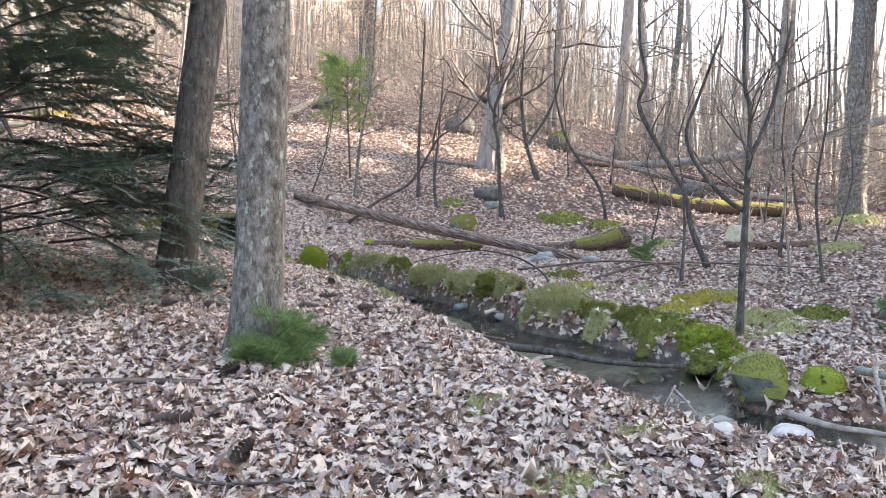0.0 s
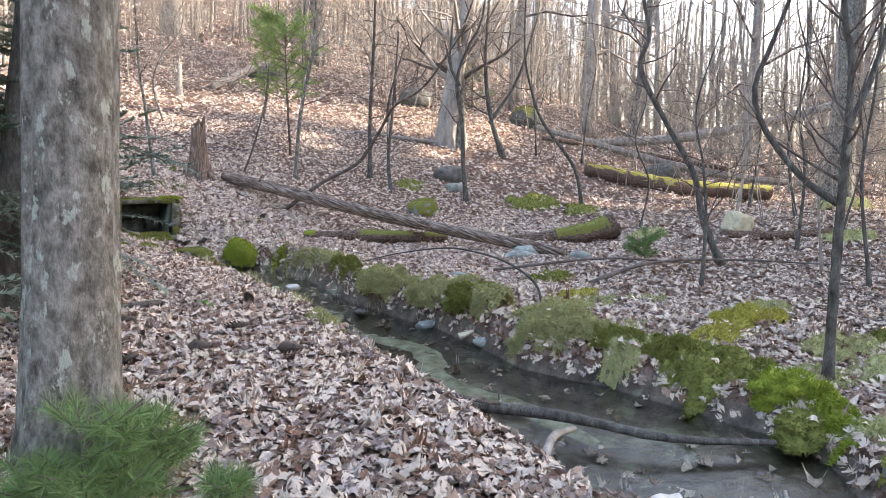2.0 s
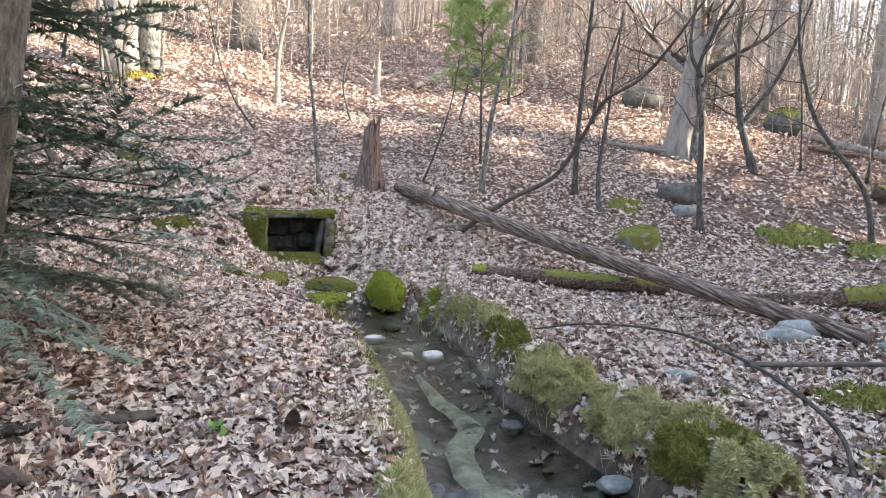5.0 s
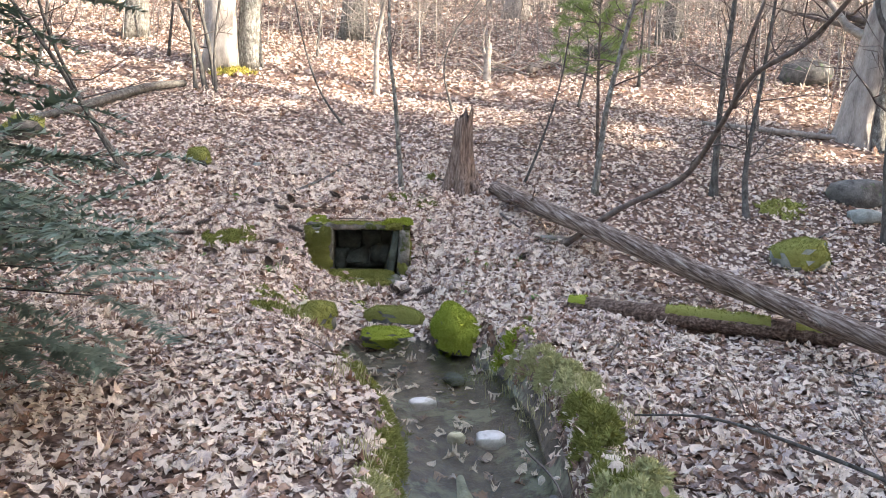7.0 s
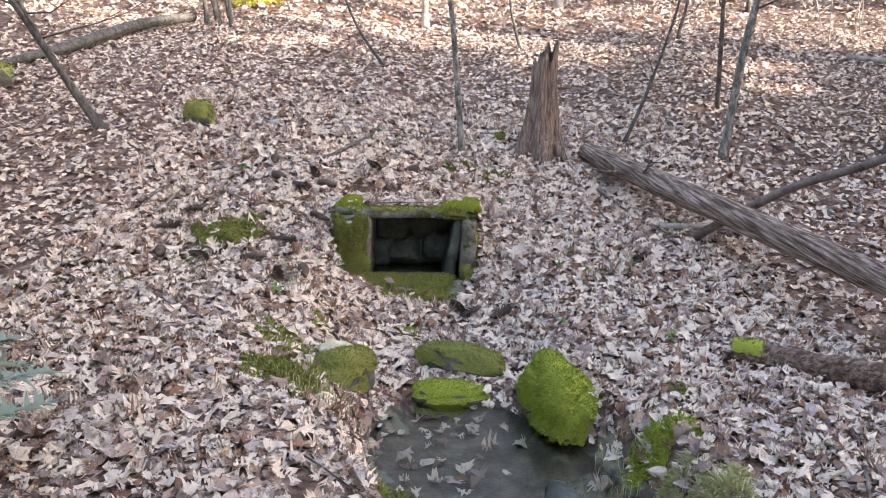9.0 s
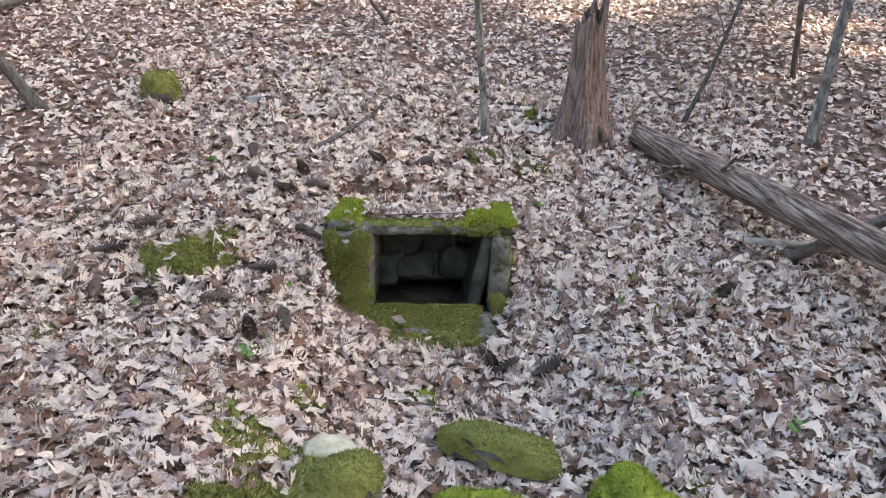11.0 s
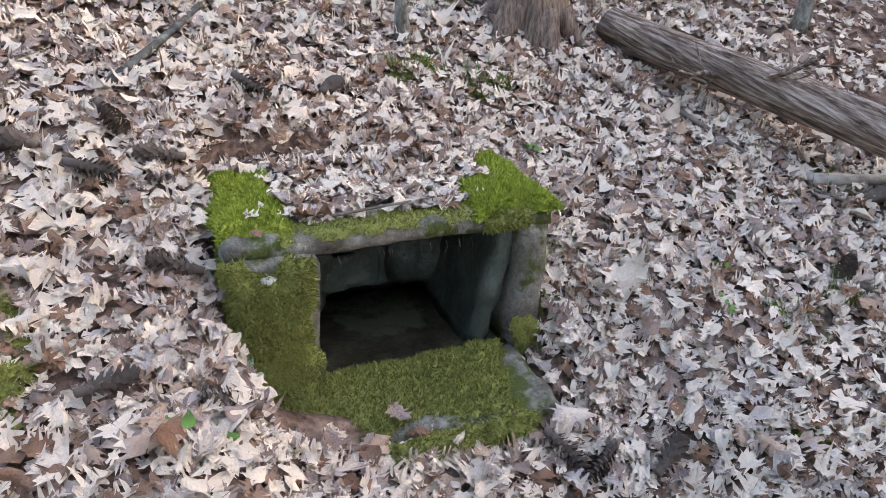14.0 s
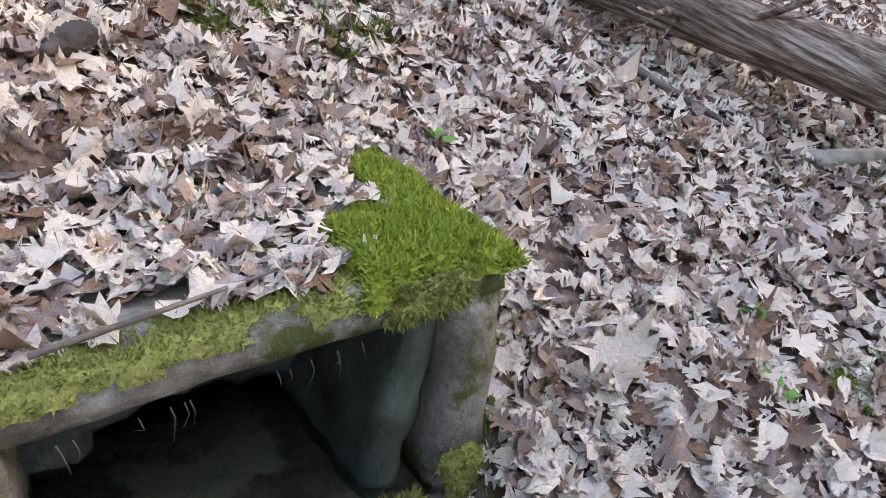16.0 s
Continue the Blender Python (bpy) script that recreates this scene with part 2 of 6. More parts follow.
STRAW = material("dry_grass", [(0.1, (0.16, 0.15, 0.05)), (0.5, (0.30, 0.29, 0.11)), (0.9, (0.48, 0.45, 0.24))], scale=9, rough=0.8, bump=0, island=0.7)
CONE = material("cone_scale", [(0.1, (0.012, 0.009, 0.007)), (0.5, (0.035, 0.025, 0.020)), (0.9, (0.13, 0.105, 0.09))], scale=40, rough=0.85, bump=0.2, island=0.6)


def water_material():
    m = bpy.data.materials.new("stream_water")
    m.use_nodes = True
    N, L = m.node_tree.nodes, m.node_tree.links
    N.remove(N["Principled BSDF"])
    clear, gloss, mix, fr, nz, bp = (N.new("ShaderNode" + k) for k in ("BsdfTransparent", "BsdfGlossy", "MixShader", "Fresnel", "TexNoise", "Bump"))
    clear.inputs[0].default_value = (0.86, 0.89, 0.84, 1)
    gloss.inputs["Roughness"].default_value = 0.02
    fr.inputs[0].default_value = 1.40
    nz.inputs["Scale"].default_value, nz.inputs["Detail"].default_value = 19, 4
    tc = N.new("ShaderNodeTexCoord")
    L.new(tc.outputs["Object"], nz.inputs["Vector"])
    bp.inputs["Strength"].default_value, bp.inputs["Distance"].default_value = 0.30, 0.02
    L.new(nz.outputs[0], bp.inputs["Height"])
    L.new(bp.outputs[0], gloss.inputs["Normal"])
    L.new(bp.outputs[0], fr.inputs["Normal"])
    L.new(fr.outputs[0], mix.inputs[0])
    L.new(clear.outputs[0], mix.inputs[1])
    L.new(gloss.outputs[0], mix.inputs[2])
    L.new(mix.outputs[0], N["Material Output"].inputs[0])
    return m


WATER = water_material()


# ================= builders =================
rng = np.random.default_rng(7)


class Soup:
    """Vertices and faces of one mesh, gathered piece by piece."""

    def __init__(self):
        self.v, self.f, self.n = [], [], 0

    def add(self, v, f):
        v = np.asarray(v, float).reshape(-1, 3)
        self.v.append(v)
        self.f.extend([tuple(int(k) + self.n for k in q) for q in f])
        self.n += len(v)
        return self

    def mesh(self, name, smooth=True):
        me = bpy.data.meshes.new(name)
        me.from_pydata(np.concatenate(self.v).tolist(), [], self.f)
        if smooth:
            me.polygons.foreach_set("use_smooth", np.ones(len(self.f), bool))
        return me


def big_mesh(name, verts, faces):
    """A mesh of equal-sided faces straight from arrays."""
    k = faces.shape[1]
    me = bpy.data.meshes.new(name)
    me.vertices.add(len(verts))
    me.vertices.foreach_set("co", verts.astype(np.float32).ravel())
    me.loops.add(faces.size)
    me.loops.foreach_set("vertex_index", faces.astype(np.int32).ravel())
    me.polygons.add(len(faces))
    me.polygons.foreach_set("loop_start", np.arange(0, faces.size, k, dtype=np.int32))
    me.update(calc_edges=True)
    return me


def toned(me, values):
    """Gives each leaf of a mesh its own shade of brown."""
    at = me.attributes.new("tone", "FLOAT", "POINT")
    at.data.foreach_set("value", np.asarray(values, np.float32))
    return me


def part(name, data, mt, parent=None, label=""):
    me = data.mesh(name) if isinstance(data, Soup) else data
    if not isinstance(me, bpy.types.Mesh):
        bm, me = me, bpy.data.meshes.new(name)
        bm.to_mesh(me)
        bm.free()
    if not me.materials:
        me.materials.append(mt)
    ob = new(name, me)
    if parent is not None:
        ob.parent = parent
        ob.matrix_parent_inverse = Matrix() if parent.type == "MESH" else Matrix.Translation(-parent.location)
    return tagged(ob, label)


def thing(name, at, label, category, group="", kind=""):
    e = new(name)
    e.empty_display_size = 0.1
    e.location = at
    return tagged(e, label, category, group, kind)


def gz(x, y):
    return float(height(x, y))


def tube(s, pts, radii, seg=6, rough=0.0, seed=0, cap=True):
    """A swept tapering tube, smoothed through its points."""
    P = np.asarray(pts, float)
    R = np.asarray(radii, float)
    n = len(P)
    T = np.gradient(P, axis=0)
    T /= np.maximum(np.linalg.norm(T, axis=1, keepdims=True), 1e-9)
    up = np.array([0, 0, 1.0]) if abs(T[0, 2]) < 0.9 else np.array([1.0, 0, 0])
    A = np.cross(T, up)
    A /= np.maximum(np.linalg.norm(A, axis=1, keepdims=True), 1e-9)
    for k in range(1, n):
        if A[k] @ A[k - 1] < 0:
            A[k] = -A[k]
    B = np.cross(T, A)
    ang = np.linspace(0, 2 * np.pi, seg, endpoint=False)
    c, sn = np.cos(ang), np.sin(ang)
    r = np.repeat(R[:, None], seg, 1)
    if rough:
        g = np.random.default_rng(seed + 11)
        w = g.normal(0, 1, (n, seg)) * 0.5 + np.repeat(g.normal(0, 1, (1, seg)), n, 0) * 0.7
        r = r * (1 + rough * w)
    V = P[:, None] + r[..., None] * (c[None, :, None] * A[:, None] + sn[None, :, None] * B[:, None])
    V = V.reshape(-1, 3)
    f = []
    for i in range(n - 1):
        for j in range(seg):
            k = (j + 1) % seg
            f.append((i * seg + j, i * seg + k, (i + 1) * seg + k, (i + 1) * seg + j))
    if cap:
        f.append(tuple(range(seg - 1, -1, -1)))
        f.append(tuple((n - 1) * seg + j for j in range(seg)))
    return s.add(V, f)


def spline(pts, n):
    """n points of a smooth curve through the given ones."""
    P = np.asarray(pts, float)
    P = np.concatenate([[2 * P[0] - P[1]], P, [2 * P[-1] - P[-2]]])
    out = []
    m = len(P) - 3
    for q in np.linspace(0, m - 1e-6, n):
        i = int(q)
        u = q - i
        a, b, c, d = P[i], P[i + 1], P[i + 2], P[i + 3]
        out.append(0.5 * (2 * b + (c - a) * u + (2 * a - 5 * b + 4 * c - d) * u * u + (3 * b - a - 3 * c + d) * u ** 3))
    return np.array(out)


def branchlets(s, g, base, way, length, r, depth, seg=4, spread=0.8, droop=0.0, kids=4):
    """A wandering branch with smaller ones on it."""
    n = 5 if depth > 0 else 4
    pts, d = [np.array(base, float)], np.array(way, float)
    for k in range(n - 1):
        d = d + g.normal(0, 0.22, 3) + np.array([0, 0, 0.06 - droop])
        d /= np.linalg.norm(d)
        pts.append(pts[-1] + d * length / (n - 1))
    tube(s, pts, np.linspace(r, r * 0.3, n), seg, cap=False)
    if depth <= 0:
        return
    for k in range(kids):
        u = 0.25 + 0.75 * (k + g.random()) / kids
        i = min(int(u * (n - 1)), n - 2)
        p = pts[i] + (pts[i + 1] - pts[i]) * (u * (n - 1) - i)
        w = d + g.normal(0, spread, 3)
        w /= np.linalg.norm(w)
        branchlets(s, g, p, w, length * (0.62 - 0.25 * u), r * 0.5 * (1.1 - 0.5 * u), depth - 1, 3, spread, droop, max(kids - 1, 2))


def fuzz(v, f, per_area, length, g, lean=0.5, width=0.18):
    """Fine blades standing on a triangulated surface: moss, needles, grass. Returns vertices and triangles."""
    v = np.asarray(v, float)
    tri = np.array([(q[0], q[i], q[i + 1]) for q in f for i in range(1, len(q) - 1)])
    a, b, c = v[tri[:, 0]], v[tri[:, 1]], v[tri[:, 2]]
    nn = np.cross(b - a, c - a)
    ar = np.linalg.norm(nn, axis=1) / 2
    nn = nn / np.maximum(2 * ar[:, None], 1e-12)
    count = int(ar.sum() * per_area)
    if count < 1:
        return np.zeros((0, 3)), np.zeros((0, 3), int)
    k = g.choice(len(tri), count, p=ar / ar.sum())
    u, w = g.random(count), g.random(count)
    sw = u + w > 1
    u[sw], w[sw] = 1 - u[sw], 1 - w[sw]
    p = a[k] + u[:, None] * (b[k] - a[k]) + w[:, None] * (c[k] - a[k])
    d = nn[k] + g.normal(0, lean, (count, 3))
    d /= np.linalg.norm(d, axis=1, keepdims=True)
    ln = length * (0.5 + g.random(count))[:, None]
    sd = np.cross(d, g.normal(0, 1, (count, 3)))
    sd /= np.maximum(np.linalg.norm(sd, axis=1, keepdims=True), 1e-9)
    q = np.stack([p - sd * ln * width, p + sd * ln * width, p + d * ln], 1).reshape(-1, 3)
    return q, np.arange(3 * count).reshape(-1, 3)


def furred(name, v, f, per_area, length, mt, parent, seed, label="", lean=0.5, width=0.18):
    """A surface with its blades, as one part."""
    s = Soup().add(v, f)
    fv, ff = fuzz(v, f, per_area, length, np.random.default_rng(seed), lean, width)
    s.add(fv, ff)
    return part(name, s, mt, parent, label)


def ball(div):
    bm = bmesh.new()
    bmesh.ops.create_icosphere(bm, subdivisions=div, radius=1)
    v = np.array([q.co[:] for q in bm.verts])
    f = [tuple(q.index for q in p.verts) for p in bm.faces]
    bm.free()
    return v, f


BALLS = {k: ball(k) for k in (2, 3, 4)}


def lumpy(v, amount, freq, seed):
    o = Vector((seed * 3.17, seed * 1.31, seed * 7.7))
    return np.array([1 + amount * noise.fractal(Vector(q) * freq + o, 0.9, 2.0, 4) for q in v])


def rock_shape(x, y, sx, sy, sz, sink=0.3, turn=0.0, seed=1, div=3, lump=0.35, freq=1.1, z=None, tilt=0.0):
    v, f = BALLS[div]
    w = v * lumpy(v, lump, freq, seed)[:, None]
    w = np.sign(w) * np.abs(w) ** 0.85
    m = (Matrix.Rotation(radians(turn), 3, "Z") @ Matrix.Rotation(radians(tilt), 3, "Y") @ Matrix.Diagonal((sx, sy, sz)))
    w = w @ np.array(m).T
    base = gz(x, y) if z is None else z
    return w + np.array([x, y, base + sz * (1 - 2 * sink)]), f


def rock(name, x, y, sx, sy, sz, mt, label, moss=None, cover=0.3, sink=0.3, turn=0.0, seed=1, fur=9000, hair=0.012, z=None, tilt=0.0, group="", div=3):
    """A stone, and the moss that grows on its upper faces."""
    v, f = rock_shape(x, y, sx, sy, sz, sink, turn, seed, div, z=z, tilt=tilt)
    base = gz(x, y) if z is None else z
    t = thing(name, (x, y, base), label, "rock", group)
    part("stone", Soup().add(v, f), mt, t)
    if moss:
        g = np.random.default_rng(seed)
        keep, nv = [], np.zeros_like(v)
        for q in f:
            nn = np.cross(v[q[1]] - v[q[0]], v[q[2]] - v[q[0]])
            nn /= max(np.linalg.norm(nn), 1e-9)
            for i in q:
                nv[i] += nn
            c = v[list(q)].mean(0)
            if nn[2] + 0.55 * noise.fractal(Vector(c) * 5 + Vector((seed, 0, 0)), 1, 2, 3) > cover:
                keep.append(q)
        nv /= np.maximum(np.linalg.norm(nv, axis=1, keepdims=True), 1e-9)
        if keep:
            furred("moss", v + nv * 0.008, keep, 1.5 * fur, hair, moss, t, seed, "moss grown over the top", 0.6, 0.12)
    return t


def clumps(x, y, seed, size):
    """Rounded clumps with dark gaps between them: about 1 at the middle of a clump, below 0 in a gap."""
    near = noise.voronoi(Vector((x / size, y / size, seed * 1.7)))[0]
    return 1 - 1.25 * near[0] ** 2 - 0.55 * max(0.0, 0.22 - (near[1] - near[0])) / 0.22


def cushion(name, x, y, sx, sy, sz, mt, label, turn=0.0, seed=1, fur=9000, hair=0.014, category="moss", group="", z=None, div=3, lump=0.75, freq=2.3):
    """A cushion of moss: draped over the ground in clumps when low, a ball of it when it stands tall."""
    if sz > 0.9 * min(sx, sy):
        v, f = rock_shape(x, y, 0.8 * sx, 0.8 * sy, 0.5 * sz, 0.42, turn, seed, div, lump, freq, z=z)
        top = [q for q in f if v[list(q)].mean(0)[2] > gz(x, y) - 0.04 - 0.15 * sz]
    else:
        n, v, f, ok = 26, [], [], []
        size = max(0.35 * min(sx, sy), 0.05)
        c, sn = math.cos(radians(turn)), math.sin(radians(turn))
        U, W = np.meshgrid(np.linspace(-1.25, 1.25, n), np.linspace(-1.25, 1.25, n))
        X, Y = x + c * U * sx - sn * W * sy, y + sn * U * sx + c * W * sy
        Z = height(X, Y)
        for u, w, px, py, pz in zip(U.ravel(), W.ravel(), X.ravel(), Y.ravel(), Z.ravel()):
            k = 1 - (u * u + w * w) + 0.9 * noise.fractal(Vector((px * 0.55 / size, py * 0.55 / size, seed)), 0.9, 2.0, 3)
            body = min(max(k, 0), 1) ** 0.6
            v.append((px, py, pz - 0.012 + 0.85 * sz * body * (0.45 + 0.55 * clumps(px, py, seed, size))))
            ok.append(k > 0.02)
        for i in range(n - 1):
            for j in range(n - 1):
                q = (i * n + j, i * n + j + 1, (i + 1) * n + j + 1, (i + 1) * n + j)
                if sum(ok[k] for k in q) >= 3:
                    f.append(q)
        v, top = np.array(v), f
    MOSS_TOPS.append((x, y, float(v[:, 2].max()), 0.8 * sx, 0.8 * sy))
    s = Soup().add(v, f)
    s.add(*fuzz(v, top, 1.4 * fur, 1.35 * hair, np.random.default_rng(seed), 0.75, 0.14))
    return tagged(part(name, s, mt), label, category, group)


# ================= the large structure =================
def fine_steps(lo, a, b, hi, step, growth=1.09):
    mid = list(np.arange(a, b, step))
    out, q, d = [], b, step
    while q < hi:
        out.append(q)
        d *= growth
        q += d
    left, q, d = [], a, step
    while q > lo:
        d *= growth
        q -= d
        left.append(q)
    return np.array(left[::-1] + mid + out)


ground = part("ground", grid_mesh("ground", fine_steps(-150, -5, 6, 190, 0.055), fine_steps(-150, -11.8, 4, 190, 0.055), height), SOIL)
tagged(ground, "brown leaf-mould forest floor on a hillside", "ground", kind="structure")


def creek_strip(name, widen, zf, mt, across=14):
    P = spline(CREEK, 240)
    T = np.gradient(P[:, :2], axis=0)
    T /= np.linalg.norm(T, axis=1, keepdims=True)
    Nn = np.stack([-T[:, 1], T[:, 0]], 1)
    u = np.linspace(-1, 1, across)
    XY = P[:, None, :2] + (u[None, :, None] * (P[:, 2] + widen)[:, None, None]) * Nn[:, None]
    Z = zf(XY[..., 0], XY[..., 1])
    V = np.concatenate([XY, Z[..., None]], 2).reshape(-1, 3)
    f = [(i * across + j, (i + 1) * across + j, (i + 1) * across + j + 1, i * across + j + 1) for i in range(239) for j in range(across - 1)]
    return part(name, Soup().add(V, f), mt)


tagged(creek_strip("creek_bed", 0.06, lambda x, y: height(x, y) + 0.012, MUD, 24), "dark muddy bed of a narrow creek", "creek bed", kind="structure")
tagged(creek_strip("water", 0.10, lambda x, y: water_level(y) + 0 * x, WATER), "shallow clear creek water over mud", "water", kind="structure")


def ribbon(name, pts, widths, lift, mt, seed):
    P = spline([(a, b, w) for (a, b), w in zip(pts, widths)], 60)
    T = np.gradient(P[:, :2], axis=0)
    T /= np.maximum(np.linalg.norm(T, axis=1, keepdims=True), 1e-6)
    g = np.random.default_rng(seed)
    V, f = [], []
    for i in range(60):
        nx, ny = -T[i, 1], T[i, 0]
        for j, u in enumerate(np.linspace(-1, 1, 7)):
            w = P[i, 2] * (1 + 0.45 * noise.noise(Vector((i * 0.35, seed, np.sign(u) * 2))) + 0.25 * noise.noise(Vector((i * 1.3, seed, np.sign(u) * 5))))
            x, y = P[i, 0] + nx * u * w, P[i, 1] + ny * u * w
            V.append((x, y, min(gz(x, y) + lift, float(water_level(y)) - 0.012) - 0.02 * abs(u) ** 3))
    for i in range(59):
        for j in range(6):
            f.append((i * 7 + j, i * 7 + j + 7, i * 7 + j + 8, i * 7 + j + 1))
    return part(name, Soup().add(V, f), mt)


tagged(ribbon("silt", [(0.64, -3.6), (0.66, -4.08), (0.72, -4.48), (0.56, -4.8), (0.56, -5.15), (0.70, -5.40), (0.81, -5.75), (0.73, -6.02), (0.58, -6.25), (0.57, -6.65), (0.67, -7.0), (0.66, -7.3), (0.62, -7.7)],
              [0.02, 0.06, 0.07, 0.075, 0.08, 0.09, 0.10, 0.10, 0.10, 0.10, 0.10, 0.09, 0.03], 0.10, SILT, 3), "winding pale green silt streak on the creek bed", "silt", kind="structure")


# ================= the spring box =================
def block(x0, x1, y0, y1, z0, z1, step=0.035, rough=0.012, seed=1, lean=None):
    """A cast block with uneven, worn faces. Returns vertices and quads."""
    bm = bmesh.new()
    bmesh.ops.create_cube(bm, size=1)
    for e, n in ((0, x1 - x0), (1, y1 - y0), (2, z1 - z0)):
        cuts = max(int(n / step) - 1, 1)
        es = [q for q in bm.edges if abs((q.verts[0].co - q.verts[1].co)[e]) > 1e-4 and abs((q.verts[0].co - q.verts[1].co)[e]) > 0.9]
        bmesh.ops.subdivide_edges(bm, edges=es, cuts=cuts, use_grid_fill=True)
    V = np.array([q.co[:] for q in bm.verts])
    f = [tuple(q.index for q in p.verts) for p in bm.faces]
    bm.free()
    size = np.array([x1 - x0, y1 - y0, z1 - z0])
    C = np.array([(x0 + x1) / 2, (y0 + y1) / 2, (z0 + z1) / 2])
    edge = (np.abs(V) > 0.499).sum(1)
    W = V * size
    pull = np.where(edge >= 2, 0.010, 0.0)[:, None] * np.sign(V) * (np.abs(V) > 0.499)
    W = W - pull + C
    for i in range(len(W)):
        q = Vector(W[i]) * 9 + Vector((seed * 5, 0, 0))
        W[i] += rough * np.array(noise.turbulence_vector(q, 3, False)) * 0.8
        W[i] += rough * 0.8 * np.array(noise.noise_vector(q * 0.35))
    return W, f


def moss_patch(name, origin, u, v, n, mt, parent, seed, thick=0.02, fur=45000, hair=0.011, ragged=0.35, label=""):
    """A ragged mat of moss laid on a face spanned by u and v."""
    o, u, v = np.array(origin, float), np.array(u, float), np.array(v, float)
    nn = np.cross(u, v)
    nn /= np.linalg.norm(nn)
    nu, nv = max(int(np.linalg.norm(u) / 0.011), 4), max(int(np.linalg.norm(v) / 0.011), 4)
    V, keep, f = [], [], []
    for i in range(nu + 1):
        for j in range(nv + 1):
            a, b = i / nu, j / nv
            e = min(a, 1 - a, b, 1 - b) * 2
            k = 2.0 * e - 0.50 + 1.5 * ragged * max(-0.55, min(0.55, noise.fractal(Vector((a * np.linalg.norm(u) * 11, b * np.linalg.norm(v) * 11, seed * 3.3)), 1, 2, 3)))
            h = thick * min(max(k * 2.5, -0.6), 1.0) + 0.006 * noise.noise(Vector((i * 0.5, j * 0.5, seed)))
            V.append(o + u * a + v * b + nn * h)
            keep.append(k > 0.02)
    for i in range(nu):
        for j in range(nv):
            q = (i * (nv + 1) + j, (i + 1) * (nv + 1) + j, (i + 1) * (nv + 1) + j + 1, i * (nv + 1) + j + 1)
            if sum(keep[k] for k in q) >= 1:
                f.append(q)
    return furred(name, V, f, fur, hair, mt, parent, seed, label)


spring_box = thing("spring_box", (0, 0.2, 0.05), "mossy concrete spring box with dark open front set into the hillside", "spring box")
slab = part("roof_slab", Soup().add(*block(-0.505, 0.505, -0.04, 0.60, 0.585, 0.66, rough=0.014, seed=1)), CONCRETE, spring_box, "thin worn concrete slab")
pillar_l = part("side_wall", Soup().add(*block(-0.50, -0.255, -0.075, 0.50, -0.05, 0.605, rough=0.018, seed=2)), CONCRETE, spring_box, "thick mossy side wall")
pillar_r = part("side_wall", Soup().add(*block(0.385, 0.495, -0.055, 0.50, -0.05, 0.605, rough=0.012, seed=3)), CONCRETE, spring_box, "grey side wall")
sill = part("sill", Soup().add(*block(-0.44, 0.42, -0.36, -0.02, -0.12, 0.155, rough=0.018, seed=4)), CONCRETE, spring_box, "low front sill under thick moss")
part("back_wall", Soup().add(*block(-0.30, 0.42, 0.46, 0.56, -0.05, 0.60, rough=0.02, seed=5)), WET_STONE, spring_box)
V, f = block(0.33, 0.42, 0.0, 0.47, -0.02, 0.59, 0.03, 0.02, 6)
V[:, 0] -= 0.10 * np.clip(1 - V[:, 2] / 0.55, 0, 1)
part("inner_wall", Soup().add(V, f), WET_STONE, spring_box, "rough green-grey inner stone wall")
for k, (x, z, a, c) in enumerate([(-0.14, 0.45, 0.13, 0.10), (0.10, 0.47, 0.12, 0.09), (-0.05, 0.28, 0.15, 0.09), (0.20, 0.30, 0.11, 0.11), (-0.22, 0.25, 0.09, 0.12)]):
    V, f = block(x - a, x + a, 0.37 + 0.02 * (k % 3), 0.47, z - c, z + c, 0.04, 0.06, 30 + k)
    part("stone", Soup().add(V, f), WET_STONE, spring_box, "dark damp wall stone")
part("floor", Soup().add([(-0.28, -0.05, 0.135), (0.40, -0.05, 0.135), (0.40, 0.47, 0.135), (-0.28, 0.47, 0.135)], [(0, 1, 2, 3)]), MUD, spring_box)
part("pool", Soup().add([(-0.28, -0.05, 0.165), (0.40, -0.05, 0.165), (0.40, 0.47, 0.165), (-0.28, 0.47, 0.165)], [(0, 1, 2, 3)]), WATER, spring_box, "still dark spring water")
moss_patch("moss", (-0.535, -0.07, 0.655), (0.25, 0, 0), (0, 0.62, 0), 1, BRIGHT_MOSS, slab, 3, 0.026, 60000, 0.013, 0.30)
moss_patch("moss", (0.20, -0.08, 0.655), (0.345, 0, 0), (0, 0.33, 0), 1, BRIGHT_MOSS, slab, 4, 0.028, 60000, 0.014, 0.30)
moss_patch("moss", (0.385, 0.05, 0.655), (0.155, 0, 0), (0, 0.46, 0), 1, BRIGHT_MOSS, slab, 5, 0.024, 60000, 0.013, 0.35)
moss_patch("moss", (-0.42, -0.048, 0.652), (0.78, 0, 0), (0, 0.12, 0), 1, MOSS, slab, 6, 0.016, 50000, 0.010, 0.55)
moss_patch("moss", (0.22, -0.045, 0.590), (0.20, 0, 0), (0, 0, 0.075), 1, MOSS, slab, 8, 0.018, 55000, 0.014, 0.5)
moss_patch("moss", (-0.535, -0.082, 0.30), (0.285, 0, 0), (0, 0, 0.34), 1, MOSS, pillar_l, 10, 0.030, 60000, 0.015, 0.35, "bright mossy clump")
moss_patch("moss", (-0.545, -0.080, -0.04), (0.295, 0, 0), (0, 0, 0.50), 1, MOSS, pillar_l, 11, 0.016, 50000, 0.010, 0.5)
moss_patch("moss", (-0.505, 0.48, 0.20), (0, -0.56, 0), (0, 0, 0.40), 1, MOSS, pillar_l, 12, 0.014, 30000, 0.010, 0.6)
